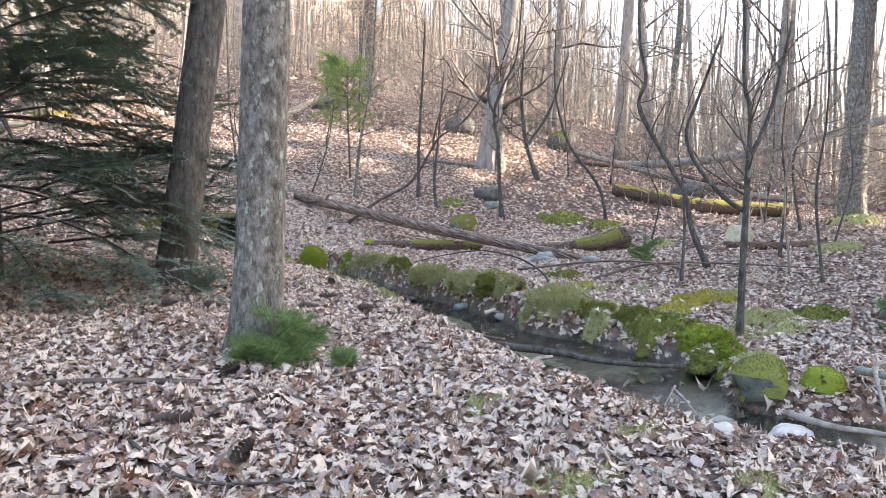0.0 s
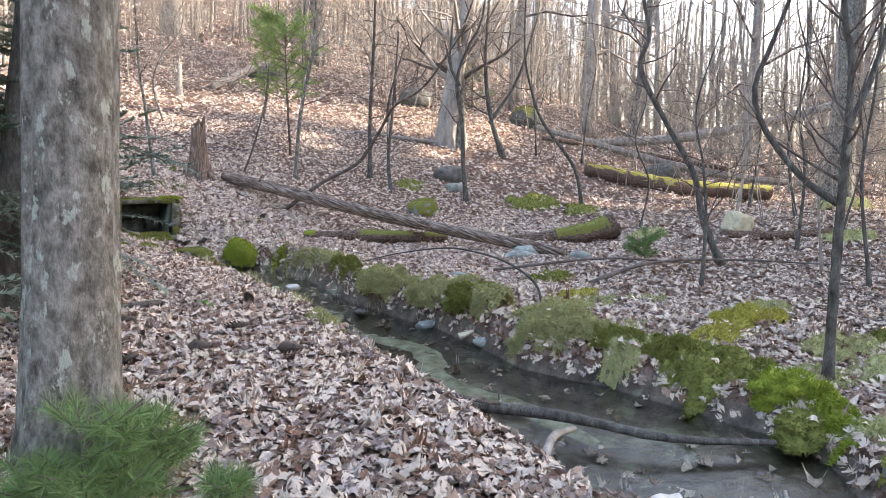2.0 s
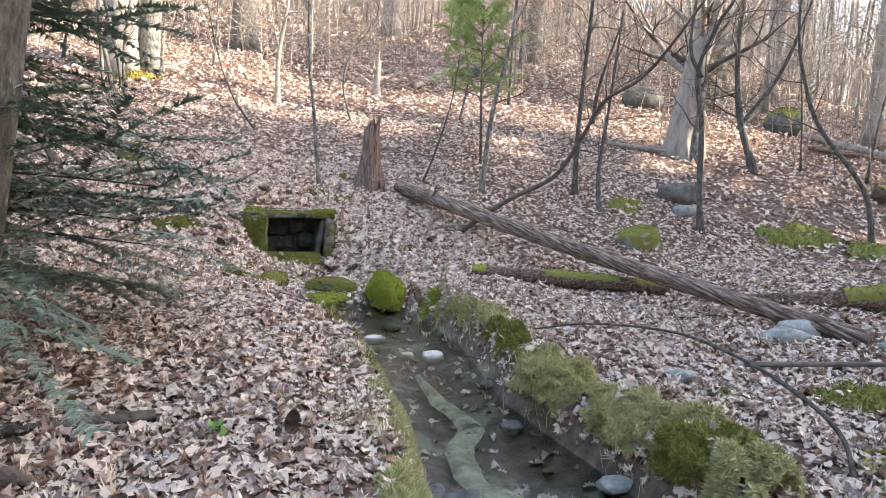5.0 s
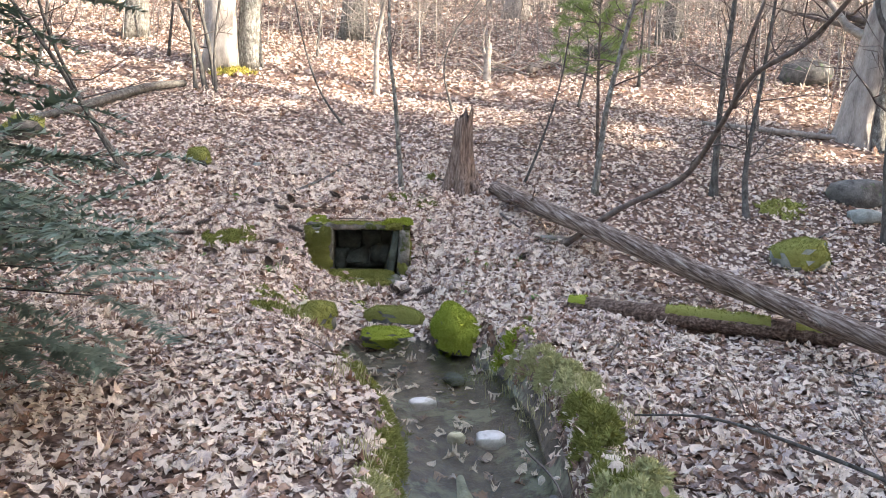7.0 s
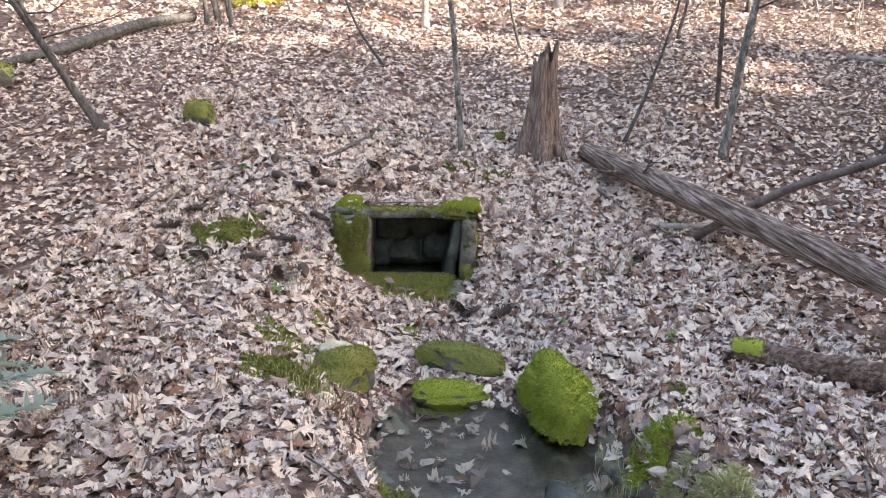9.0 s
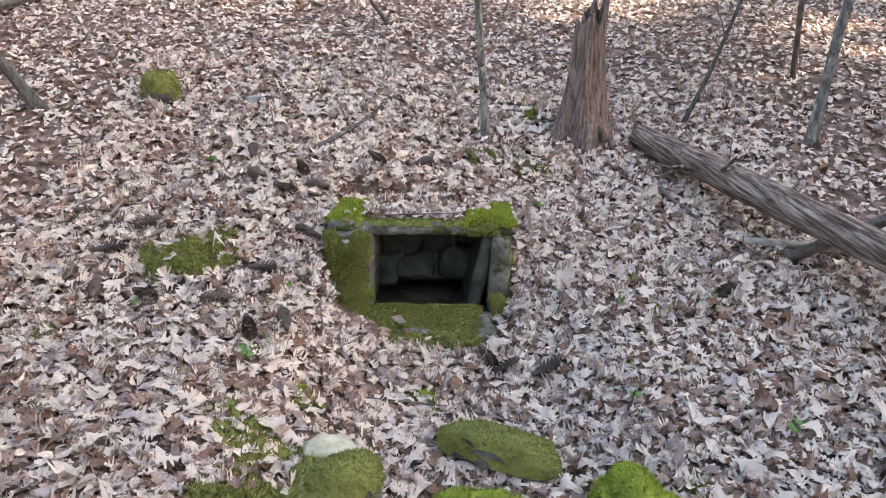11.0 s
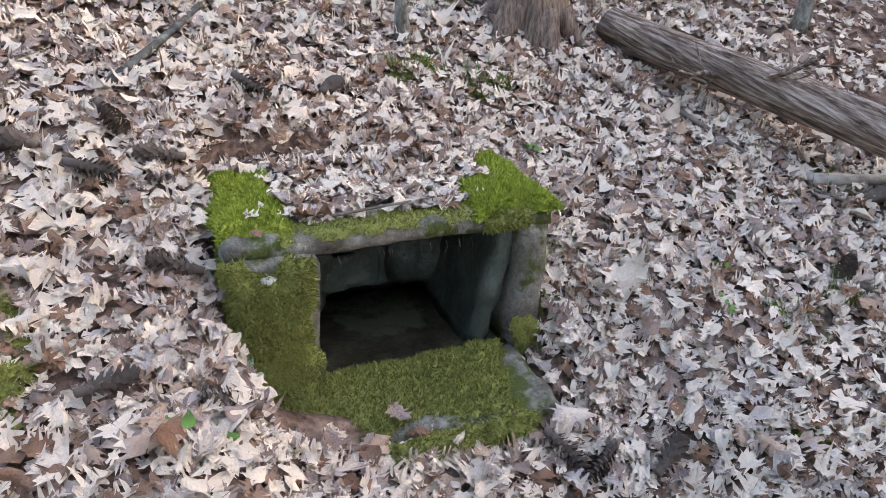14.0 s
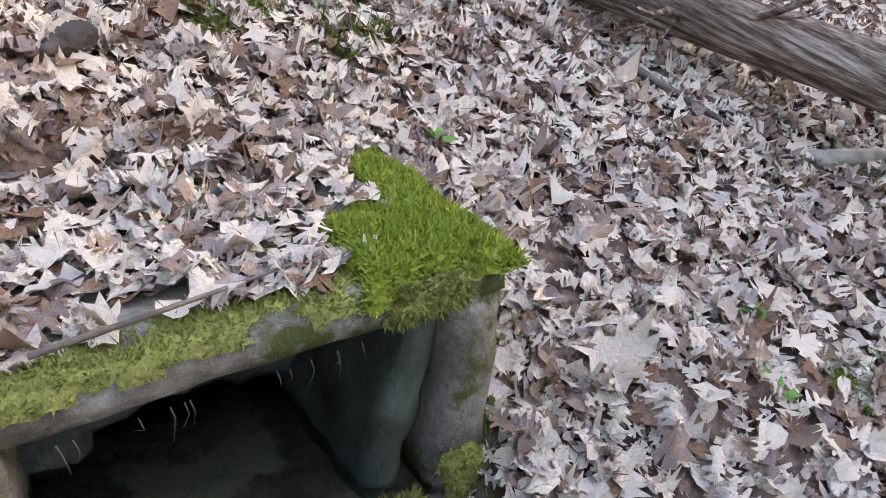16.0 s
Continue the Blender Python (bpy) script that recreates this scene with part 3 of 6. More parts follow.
moss_patch("moss", (0.38, -0.06, 0.04), (0.14, 0, 0), (0, 0, 0.24), 1, MOSS, pillar_r, 13, 0.014, 45000, 0.010, 0.6)
moss_patch("moss", (0.505, -0.05, 0.20), (0, 0.45, 0), (0, 0, 0.30), 1, MOSS, pillar_r, 14, 0.012, 30000, 0.010, 0.7)
moss_patch("moss", (-0.54, -0.41, 0.105), (1.0, 0, 0), (0, 0.42, 0.085), 1, MOSS, sill, 15, 0.034, 55000, 0.014, 0.12)
moss_patch("moss", (-0.52, -0.370, -0.10), (1.0, 0, 0), (0, -0.01, 0.30), 1, MOSS, sill, 16, 0.036, 45000, 0.014, 0.25)
for k, (x, z, a, b) in enumerate([(-0.475, 0.33, 0.05, 0.07), (-0.455, 0.275, 0.05, 0.025), (-0.40, 0.565, 0.05, 0.03)]):
    v, f = rock_shape(0, 0, a / 2, 0.012, b / 2, 0.5, 0, 60 + k, 2, 0.6, 2, z=0)
    part("lichen", Soup().add(v + np.array([x, -0.088, z]), f), LICHEN if k < 2 else WHITE_ROCK, pillar_l, "mint-green lichen crust" if k < 2 else "pale bare patch")
for k in range(14):
    x = -0.2 + 0.6 * rng.random()
    s = tube(Soup(), [(x, -0.045, 0.59), (x + 0.004, -0.047, 0.57), (x + rng.normal(0, 0.006), -0.046, 0.575 - 0.05 * rng.random())], [0.0014, 0.0012, 0.0006], 3)
    part("root_hair", s, DARK_BARK, slab)


# ================= leaf litter =================
def leaf_shape(kind):
    """Half the outline of a leaf, from stalk to tip: a lobed oak, a pointed maple, a plain oval, a torn piece and a shred."""
    return ([(0, 0.012), (0.12, 0.02), (0.19, 0.13), (0.26, 0.19), (0.30, 0.07), (0.37, 0.09), (0.45, 0.33), (0.52, 0.30), (0.53, 0.10), (0.61, 0.09), (0.70, 0.33), (0.77, 0.28),
             (0.77, 0.10), (0.85, 0.19), (0.91, 0.15), (1.0, 0.01)],
            [(0, 0.012), (0.14, 0.03), (0.13, 0.28), (0.25, 0.22), (0.33, 0.46), (0.42, 0.31), (0.53, 0.44), (0.54, 0.17), (0.65, 0.17), (0.74, 0.28), (0.77, 0.12), (1.0, 0.01)],
            [(0, 0.015), (0.18, 0.17), (0.42, 0.27), (0.70, 0.21), (0.88, 0.10), (1.0, 0.01)],
            [(0, 0.05), (0.15, 0.24), (0.33, 0.16), (0.52, 0.33), (0.66, 0.15), (0.82, 0.24), (1.0, 0.03)],
            [(0, 0.10), (0.40, 0.32), (0.62, 0.20), (1.0, 0.06)])[kind]


def clip_ears(poly):
    """Triangles of a flat outline, ear by ear."""
    idx, out = list(range(len(poly))), []

    def turn(a, b, c):
        return (poly[b][0] - poly[a][0]) * (poly[c][1] - poly[a][1]) - (poly[b][1] - poly[a][1]) * (poly[c][0] - poly[a][0])

    way = 1 if sum(poly[i - 1][0] * poly[i][1] - poly[i][0] * poly[i - 1][1] for i in idx) > 0 else -1
    while len(idx) > 3:
        best = None
        for k in range(len(idx)):
            a, b, c = idx[k - 1], idx[k], idx[(k + 1) % len(idx)]
            if way * turn(a, b, c) <= 1e-9:
                continue
            if any(all(way * turn(*e, q) >= -1e-9 for e in ((a, b), (b, c), (c, a))) for q in idx if q not in (a, b, c)):
                continue
            size = math.dist(poly[a], poly[c])
            if best is None or size < best[0]:
                best = (size, k, (a, b, c))
        if best is None:
            break
        out.append(best[2])
        idx.pop(best[1])
    return out + [tuple(idx)]


LEAF_CUT = []
for kind in range(5):
    half = leaf_shape(kind)
    rib = [(0.66, 0.0), (0.33, 0.0)] if len(half) > 4 else [(0.5, 0.0)]
    cut = clip_ears(half + rib)
    n, m = len(half), len(half) + len(rib)
    other = [tuple(q + m if q < n else q for q in reversed(tri)) for tri in cut]
    LEAF_CUT.append((np.array(half + rib + [(u, -w) for u, w in half]), np.array(cut + other)))


def leaves(name, x, y, z, normal, size, kind, g, curl=0.5, tip=0.35):
    rows, F = LEAF_CUT[kind]
    n, k = len(x), len(rows)
    sk = g.normal(0, 0.10, (n, 1))
    cu, be, tw = g.normal(0.3, 1.7 * curl, (n, 1)), g.normal(0.15, 0.6, (n, 1)), g.normal(0, 0.8, (n, 1))
    lx = rows[None, :, 0] - 0.5 + g.normal(0, 0.018, (n, k))
    ly = rows[None, :, 1] * (0.8 + 0.5 * g.random((n, 1))) * (1 + g.normal(0, 0.14, (n, k))) + sk * (rows[None, :, 0] - 0.5)
    wav = 0.12 * np.sin(lx * 11 + 7 * g.random((n, 1))) * np.cos(ly * 9 + 6 * g.random((n, 1))) * g.random((n, 1)) + g.normal(0, 0.022, (n, k))
    lz = cu * ly ** 2 * 1.6 + be * lx ** 2 + tw * lx * ly + wav + g.normal(0.1, 0.42, (n, 1)) * np.abs(ly)
    lz = lz - lz.min(1, keepdims=True) * 0.75
    a = g.random(n) * 2 * np.pi
    nn = normal + g.normal(0, tip * 0.6, (n, 3)) * (g.random((n, 1)) ** 1.5 + 0.25)
    nn /= np.linalg.norm(nn, axis=1, keepdims=True)
    t0 = np.stack([np.cos(a), np.sin(a), 0 * a], 1)
    t0 -= nn * (t0 * nn).sum(1, keepdims=True)
    t0 /= np.linalg.norm(t0, axis=1, keepdims=True)
    t1 = np.cross(nn, t0)
    P = np.stack([x, y, z], 1)[:, None] + size[:, None, None] * (lx[..., None] * t0[:, None] + ly[..., None] * t1[:, None] + lz[..., None] * nn[:, None])
    faces = (np.arange(n)[:, None, None] * k + F[None]).reshape(-1, 3)
    return P.reshape(-1, 3), faces


def normals(x, y, e=0.06):
    n = np.stack([-(height(x + e, y) - height(x - e, y)) / (2 * e), -(height(x, y + e) - height(x, y - e)) / (2 * e), np.ones_like(x)], 1)
    return n / np.linalg.norm(n, axis=1, keepdims=True)


def scatter(x0, x1, y0, y1, per, g, holes=()):
    n = int((x1 - x0) * (y1 - y0) * per)
    x, y = x0 + (x1 - x0) * g.random(n), y0 + (y1 - y0) * g.random(n)
    d, w = creek_near(x, y)
    ok = (d > w + 0.02 + 0.10 * g.random(n) * g.random(n)) & ~((np.abs(x) < 0.53) & (y > -0.34) & (y < 0.56))
    for hole in holes:
        ok &= ~((x > hole[0]) & (x < hole[1]) & (y > hole[2]) & (y < hole[3]))
    return x[ok], y[ok]


def litter(name, x, y, z, nrm, lo, hi, mixv, label, g, pile=0.03, tip=0.42):
    """Leaves of several kinds, joined into one carpet."""
    V, F, at, tones = [], [], 0, []
    kind = g.choice(5, len(x), p=(*mixv, 1 - sum(mixv)))
    for k in range(5):
        i = kind == k
        if not i.any():
            continue
        v, f = leaves(name, x[i], y[i], z[i] + pile * g.random(i.sum()) ** 1.6, nrm[i], lo + (hi - lo) * g.random(i.sum()) ** 1.4, k, g, tip=tip)
        V.append(v)
        F.append(f + at)
        at += len(v)
        q, r = g.random(i.sum()), g.random(i.sum())
        tones.append(np.repeat(np.where(r < 0.45, 0.30 * q, np.where(r < 0.83, 0.28 + 0.36 * q, 0.62 + 0.40 * q)), len(v) // i.sum()))
    ob = part(name, toned(big_mesh(name, np.concatenate(V), np.concatenate(F)), np.concatenate(tones)), LEAF)
    return tagged(ob, label, "leaf litter", kind="stuff")


g = np.random.default_rng(21)
NEAR = (-2.2, 2.4, -2.6, 2.2)
WALK = (-3.4, 3.2, -11.6, -2.6)
MID = (-4.6, 6.4, -11.6, 5.0)
FAR = (-11, 17, -11.6, 15)
for zone, holes, per, lo, hi, mv, pile in ((NEAR, (), 1700, 0.030, 0.096, (0.50, 0.06, 0.24, 0.12), 0.030), (WALK, (), 900, 0.032, 0.084, (0.36, 0.08, 0.26, 0.16), 0.028),
                                           (MID, (NEAR, WALK), 560, 0.036, 0.085, (0.0, 0.0, 0.30, 0.40), 0.026), (FAR, (MID,), 130, 0.06, 0.125, (0, 0, 0, 0.3), 0.04),
                                           ((-20, 40, -6, 45), (FAR,), 13, 0.16, 0.36, (0, 0, 0, 0), 0.05)):
    x, y = scatter(*zone, per, g, holes)
    litter("leaf_litter", x, y, height(x, y) + 0.002, normals(x, y), lo, hi, mv, "deep carpet of dry brown oak and maple leaves", g, pile)
x, y = -0.47 + 0.92 * g.random(1100), 0.0 + 0.64 * g.random(1100)
ok = ((x > -0.36 + 0.1 * g.random(1100)) & (x < 0.40) & (y > 0.03) & ~((x > 0.25) & (y < 0.2))) | (g.random(1100) < 0.04)
x, y = x[ok], y[ok]
litter("leaf_litter", x, y, 0 * x + 0.662, np.repeat([[0, 0, 1.0]], len(x), 0), 0.035, 0.090, (0.5, 0.06, 0.30, 0.1), "dry brown leaves lying on the spring box slab", g, 0.03, 0.2)
# a pressed underlayer on both banks
for zone, per in (((-3.6, 0.4, -11.0, -2.4), 420), ((1.1, 3.4, -8.5, -2.4), 320)):
    x, y = scatter(*zone, per, g)
    litter("leaf_litter", x, y, height(x, y) + 0.001, normals(x, y), 0.04, 0.085, (0, 0, 0.1, 0.3), "pressed underlayer of dark dry leaves", g, 0.008, 0.25)
# single larger leaves that lie apart
single = thing("leaf_litter", (0.8, -0.1, gz(0.8, -0.1)), "large dry leaves lying loose on the litter", "leaf litter", kind="stuff")
spots = [(0.79, -0.08, 0.19), (-0.30, -0.34, 0.085), (0.05, -0.38, 0.07), (-0.10, -0.30, 0.08), (0.42, -0.40, 0.15), (0.50, -0.33, 0.14)]
spots += [(-2.2 + 4.4 * g.random(), -2.0 + 3.4 * g.random(), 0.09 + 0.05 * g.random()) for k in range(200)]
for x, y, sz in spots:
    d, w = creek_near(np.array([x]), np.array([y]))
    if d[0] < w[0] + 0.1 or (abs(x) < 0.55 and -0.2 < y < 0.6):
        continue
    zz = gz(x, y) + 0.022
    if abs(x) < 0.44 and -0.38 < y < -0.05:
        zz = max(zz, 0.185 + 0.2 * (y + 0.38))
    v, f = leaves("leaf", np.array([x]), np.array([y]), np.array([zz]), normals(np.array([x]), np.array([y])), np.array([sz]), int(g.integers(0, 2)), g, 0.4, 0.25)
    part("leaf", toned(big_mesh("leaf", v, f), np.full(len(v), g.uniform(0.1, 0.85))), LEAF, single)


MOSS_TOPS = []


# ================= stones and moss =================
rock("mossy_rock", 0.80, -1.66, 0.145, 0.26, 0.20, ROCK, "tall boulder covered in bright green moss beside the spring outflow", BRIGHT_MOSS, -0.45, 0.25, 10, 5, 26000, 0.014, div=4, z=gz(0.80, -1.66) - 0.11)
rock("mossy_rock", 0.36, -1.13, 0.25, 0.11, 0.10, ROCK, "long mossy flat stone beside the spring outflow", MOSS, 0.1, 0.30, -22, 6, 22000, 0.013)
rock("mossy_rock", 0.28, -1.43, 0.20, 0.09, 0.08, ROCK, "low mossy stone at the water's edge", BRIGHT_MOSS, 0.0, 0.30, -5, 7, 22000, 0.013)
rock("mossy_rock", -0.28, -1.50, 0.17, 0.15, 0.14, ROCK, "mossy bank stone beside the spring outflow", MOSS, 0.0, 0.3, 20, 8, 20000, 0.014)
rock("cream_stone", -0.26, -1.40, 0.17, 0.085, 0.05, CREAM_ROCK, "cream weathered stone slab resting on a mossy bank", None, tilt=16, turn=-38, seed=9, z=0.07)
cushion("moss_mound", -0.50, -1.78, 0.22, 0.26, 0.11, MOSS, "shaggy green moss hanging over the creek bank", 20, 10, 22000, 0.020)
cushion("moss_mound", -0.62, -1.35, 0.28, 0.13, 0.07, MOSS, "flat green moss patch among dry leaves", -10, 11, 16000, 0.014)
cushion("moss_mound", -1.18, -0.20, 0.27, 0.22, 0.14, MOSS, "rounded green moss mound among dry leaves", 20, 12, 26000, 0.013, div=4, lump=0.3)
cushion("moss_mound", 0.42, 1.02, 0.15, 0.10, 0.06, MOSS, "bright green moss patch on the slope", 0, 13, 30000, 0.016)
cushion("moss_mound", 0.72, 0.92, 0.14, 0.08, 0.06, MOSS, "small green moss patch on the slope", 0, 14, 18000, 0.02)
cushion("moss_mound", 0.80, 1.62, 0.07, 0.07, 0.13, MOSS, "small green moss tuft beside the stump", 0, 15, 22000, 0.014)
rock("mossy_rock", -1.92, 1.50, 0.13, 0.11, 0.14, ROCK, "dark mossy old root stub on the slope", MOSS, 0.0, 0.3, 0, 16, 16000, 0.015)
rock("slate_chip", -1.24, 1.47, 0.06, 0.05, 0.03, BLUE_ROCK, "small pale blue-grey stone among leaves", seed=17)
cushion("moss_mound", 0.05, -0.75, 0.09, 0.09, 0.045, BRIGHT_MOSS, "small bright moss tuft among leaves", 0, 18, 22000, 0.014)
for k, (x, y, a, b, h) in enumerate([(-1.34, 0.71, 0.06, 0.05, 0.03), (-1.06, 1.69, 0.08, 0.06, 0.04), (1.50, -0.38, 0.06, 0.07, 0.05), (1.25, -0.35, 0.07, 0.05, 0.04), (1.0, -0.75, 0.06, 0.05, 0.04),
                                   (1.02, -1.55, 0.10, 0.08, 0.05), (1.15, -2.20, 0.15, 0.10, 0.07), (1.36, -1.87, 0.10, 0.09, 0.06), (-1.66, -0.85, 0.10, 0.07, 0.04), (-0.45, -1.05, 0.08, 0.06, 0.04)]):
    cushion("moss_mound", x, y, a, b, h, MOSS if k % 3 else BRIGHT_MOSS, "small green moss tuft among dry leaves", 30 * k, 20 + k, 18000, 0.018, div=2)
def moss_bank(pts, wide, high, mt, label, seed, fur=42000, hair=0.028, gap=0.10):
    """A ragged run of moss clumps draped over the lip of a bank, from the litter down to the water."""
    P = spline([(a, b, 0) for a, b in pts], 24 * (len(pts) - 1))[:, :2]
    T = np.gradient(P, axis=0)
    T /= np.linalg.norm(T, axis=1, keepdims=True)
    across, V, f, ok = 17, [], [], []
    for i in range(len(P)):
        for j, u in enumerate(np.linspace(-1, 1, across)):
            x, y = P[i, 0] + 0.03 - T[i, 1] * u * 0.88 * wide, P[i, 1] + T[i, 0] * u * 0.88 * wide
            q = noise.fractal(Vector((x * 3.4, y * 3.4, seed)), 0.8, 2.0, 4)
            k = (1 - abs(u) ** 2.2) + 1.1 * q
            lump = clumps(x, y, seed, 0.17)
            h = 0.8 * high * max(min(k, 1.1), 0) * (0.25 + 0.95 * lump) + 0.012 * noise.noise(Vector((x * 25, y * 25, seed)))
            V.append((x, y, max(gz(x, y), float(water_level(y)) - 0.03) - 0.015 + h))
            ok.append(min(k, lump + 0.35) > 0.15 + gap)
    for i in range(len(P) - 1):
        for j in range(across - 1):
            q = (i * across + j, (i + 1) * across + j, (i + 1) * across + j + 1, i * across + j + 1)
            if sum(ok[k] for k in q) >= 3:
                f.append(q)
    V = np.array(V)
    s = Soup().add(V, f)
    s.add(*fuzz(V, f, fur, hair, np.random.default_rng(seed), 0.75, 0.15))
    return tagged(part("moss_bank", s, mt), label, "moss", "bank moss")


# right bank of the creek
moss_bank([(1.16, -2.35), (1.24, -2.75), (1.30, -3.1), (1.28, -3.5)], 0.14, 0.10, OLIVE_MOSS, "ragged olive moss and grass on the creek bank", 41)
moss_bank([(1.28, -3.4), (1.22, -3.85), (1.18, -4.3)], 0.15, 0.12, MOSS, "shaggy green moss on the creek bank", 42)
moss_bank([(1.20, -4.15), (1.24, -4.6), (1.32, -5.0), (1.38, -5.3)], 0.18, 0.18, OLIVE_MOSS, "shaggy pale olive fern-moss on the creek bank", 43)
moss_bank([(1.36, -5.25), (1.40, -5.6), (1.38, -6.0)], 0.19, 0.21, OLIVE_MOSS, "thick shaggy olive moss hanging to the water", 44)
moss_bank([(1.40, -6.9), (1.55, -7.2), (1.62, -7.6), (1.66, -8.0)], 0.20, 0.14, MOSS, "green moss along the pool's edge", 45)
moss_bank([(1.64, -7.9), (1.54, -8.3), (1.30, -8.6)], 0.16, 0.12, BRIGHT_MOSS, "vivid green moss along the pool's edge", 46)
for k, (x, y, a, h, mt) in enumerate([(1.34, -5.12, 0.20, 0.24, OLIVE_MOSS), (1.42, -5.62, 0.22, 0.26, MOSS), (1.20, -4.55, 0.20, 0.20, OLIVE_MOSS)]):
    cushion("moss_mound", x, y, a, a * 1.2, h, mt, "shaggy moss and fern mound on the creek bank", 25 * k, 47 + k, 24000, 0.018, group="bank moss mounds", freq=3.2)
cushion("moss_mound", 1.46, -6.58, 0.29, 0.33, 0.25, OLIVE_MOSS, "large pale olive fern-moss mound beside the creek", 15, 55, 30000, 0.022, div=4, lump=0.35)
for k, (x, y, a, b, h, mt) in enumerate([(1.55, -7.15, 0.28, 0.18, 0.15, OLIVE_MOSS), (1.65, -7.65, 0.36, 0.24, 0.19, MOSS), (1.62, -8.10, 0.22, 0.18, 0.19, BRIGHT_MOSS), (1.40, -8.32, 0.22, 0.15, 0.15, MOSS),
                                       (2.80, -7.15, 0.40, 0.22, 0.16, YELLOW_MOSS), (2.30, -7.25, 0.42, 0.16, 0.10, YELLOW_MOSS), (2.75, -7.85, 0.42, 0.20, 0.13, OLIVE_MOSS), (2.10, -8.05, 0.22, 0.15, 0.08, OLIVE_MOSS),
                                       (1.52, -8.62, 0.18, 0.15, 0.10, OLIVE_MOSS), (2.5, -8.2, 0.34, 0.14, 0.09, OLIVE_MOSS), (2.25, -6.05, 0.34, 0.22, 0.10, OLIVE_MOSS), (2.80, -5.05, 0.26, 0.20, 0.12, MOSS),
                                       (2.45, -5.75, 0.32, 0.18, 0.10, YELLOW_MOSS), (2.85, -6.2, 0.26, 0.16, 0.08, OLIVE_MOSS), (2.15, -4.85, 0.18, 0.10, 0.05, OLIVE_MOSS), (3.2, -7.0, 0.30, 0.2, 0.12, OLIVE_MOSS),
                                       (3.3, -8.0, 0.3, 0.22, 0.16, MOSS), (2.0, -6.75, 0.2, 0.12, 0.06, OLIVE_MOSS), (6.25, -3.5, 0.42, 0.16, 0.14, OLIVE_MOSS), (6.8, -0.35, 0.62, 0.34, 0.19, MOSS), (7.5, -0.95, 0.5, 0.3, 0.15, MOSS),
                                       (4.72, 0.68, 0.26, 0.2, 0.11, MOSS), (8.6, -5.2, 0.7, 0.3, 0.16, OLIVE_MOSS), (13.2, -3.0, 0.8, 0.5, 0.35, OLIVE_MOSS), (1.85, -7.45, 0.25, 0.16, 0.1, YELLOW_MOSS)]):
    cushion("moss_mound", x, y, a, b, h, mt, ("olive", "vivid green", "green", "yellow-green")[(OLIVE_MOSS, BRIGHT_MOSS, MOSS, YELLOW_MOSS).index(mt)] + " moss cushion on the damp forest floor", 0, 70 + k,
            12000 if x < 4 else 1500, 0.016 if x < 4 else 0.03, group="damp ground moss cushions")
# left bank
moss_bank([(0.30, -3.1), (0.28, -3.6), (0.24, -4.1)], 0.10, 0.06, MOSS, "low green moss along the creek bank", 111, gap=0.1)
moss_bank([(0.24, -4.0), (0.20, -4.6), (0.12, -5.1)], 0.13, 0.07, OLIVE_MOSS, "low olive moss and grass along the creek bank", 112)
moss_bank([(0.12, -5.1), (0.06, -5.6), (0.03, -6.1)], 0.15, 0.06, OLIVE_MOSS, "thin olive moss mat along the creek bank", 113, gap=0.12)
moss_bank([(-0.02, -2.3), (0.06, -2.7), (0.2, -3.0)], 0.13, 0.07, MOSS, "green moss on the lip of the creek bank", 114)
for k, (x, y, a, b, h) in enumerate([(-0.92, -8.85, 0.14, 0.10, 0.05), (-1.05, -9.62, 0.22, 0.16, 0.05), (-0.50, -10.02, 0.14, 0.10, 0.05), (-0.50, -9.42, 0.16, 0.07, 0.05), (-0.02, -9.0, 0.12, 0.07, 0.05)]):
    cushion("moss_mound", x, y, a, b, h, OLIVE_MOSS, "thin olive moss mat among dry leaves", 0, 115 + k, 14000, 0.018)
rock("mossy_boulder", 0.98, -8.98, 0.18, 0.16, 0.14, ROCK, "dark boulder with brown-green moss in the creek", MOSS, 0.0, 0.35, 30, 121, 9000, 0.015)
rock("white_stone", 0.62, -9.02, 0.09, 0.07, 0.07, WHITE_ROCK, "white quartz stone at the creek's edge", seed=122)
rock("mossy_rock", 1.22, -9.25, 0.11, 0.10, 0.09, ROCK, "small boulder with vivid moss beside the creek", BRIGHT_MOSS, -0.1, 0.3, 0, 123, 9000, 0.015)
rock("white_stone", 0.40, -9.55, 0.14, 0.09, 0.06, WHITE_ROCK, "flat white quartz stone in the creek", seed=124, turn=15, sink=0.15, z=-0.27)
rock("white_stone", 0.02, -9.45, 0.06, 0.05, 0.04, WHITE_ROCK, "small white quartz stone among wet leaves", seed=125)
rock("white_stone", 0.26, -8.36, 0.09, 0.07, 0.06, WHITE_ROCK, "white quartz stone standing in the creek", seed=126, z=-0.33, sink=0.1)
rock("white_stone", 0.50, -2.72, 0.085, 0.055, 0.04, WHITE_ROCK, "white quartz stone standing in the creek", seed=127, z=-0.205, sink=0.1)
rock("white_stone", 0.84, -3.22, 0.08, 0.06, 0.045, WHITE_ROCK, "rounded white quartz stone standing in the creek", seed=128, z=-0.225, sink=0.1)
rock("pebble", 0.66, -3.20, 0.05, 0.04, 0.035, CREAM_ROCK, "small tan pebble in the creek", seed=129, z=-0.215, sink=0.1)
rock("white_stone", 1.22, -6.03, 0.10, 0.06, 0.04, BLUE_ROCK, "pale flat stone at the creek's edge", seed=130, z=-0.25, turn=-30)
rock("white_stone", 1.15, -5.32, 0.09, 0.06, 0.04, BLUE_ROCK, "pale blue-grey stone at the creek's edge", seed=131, z=-0.24)
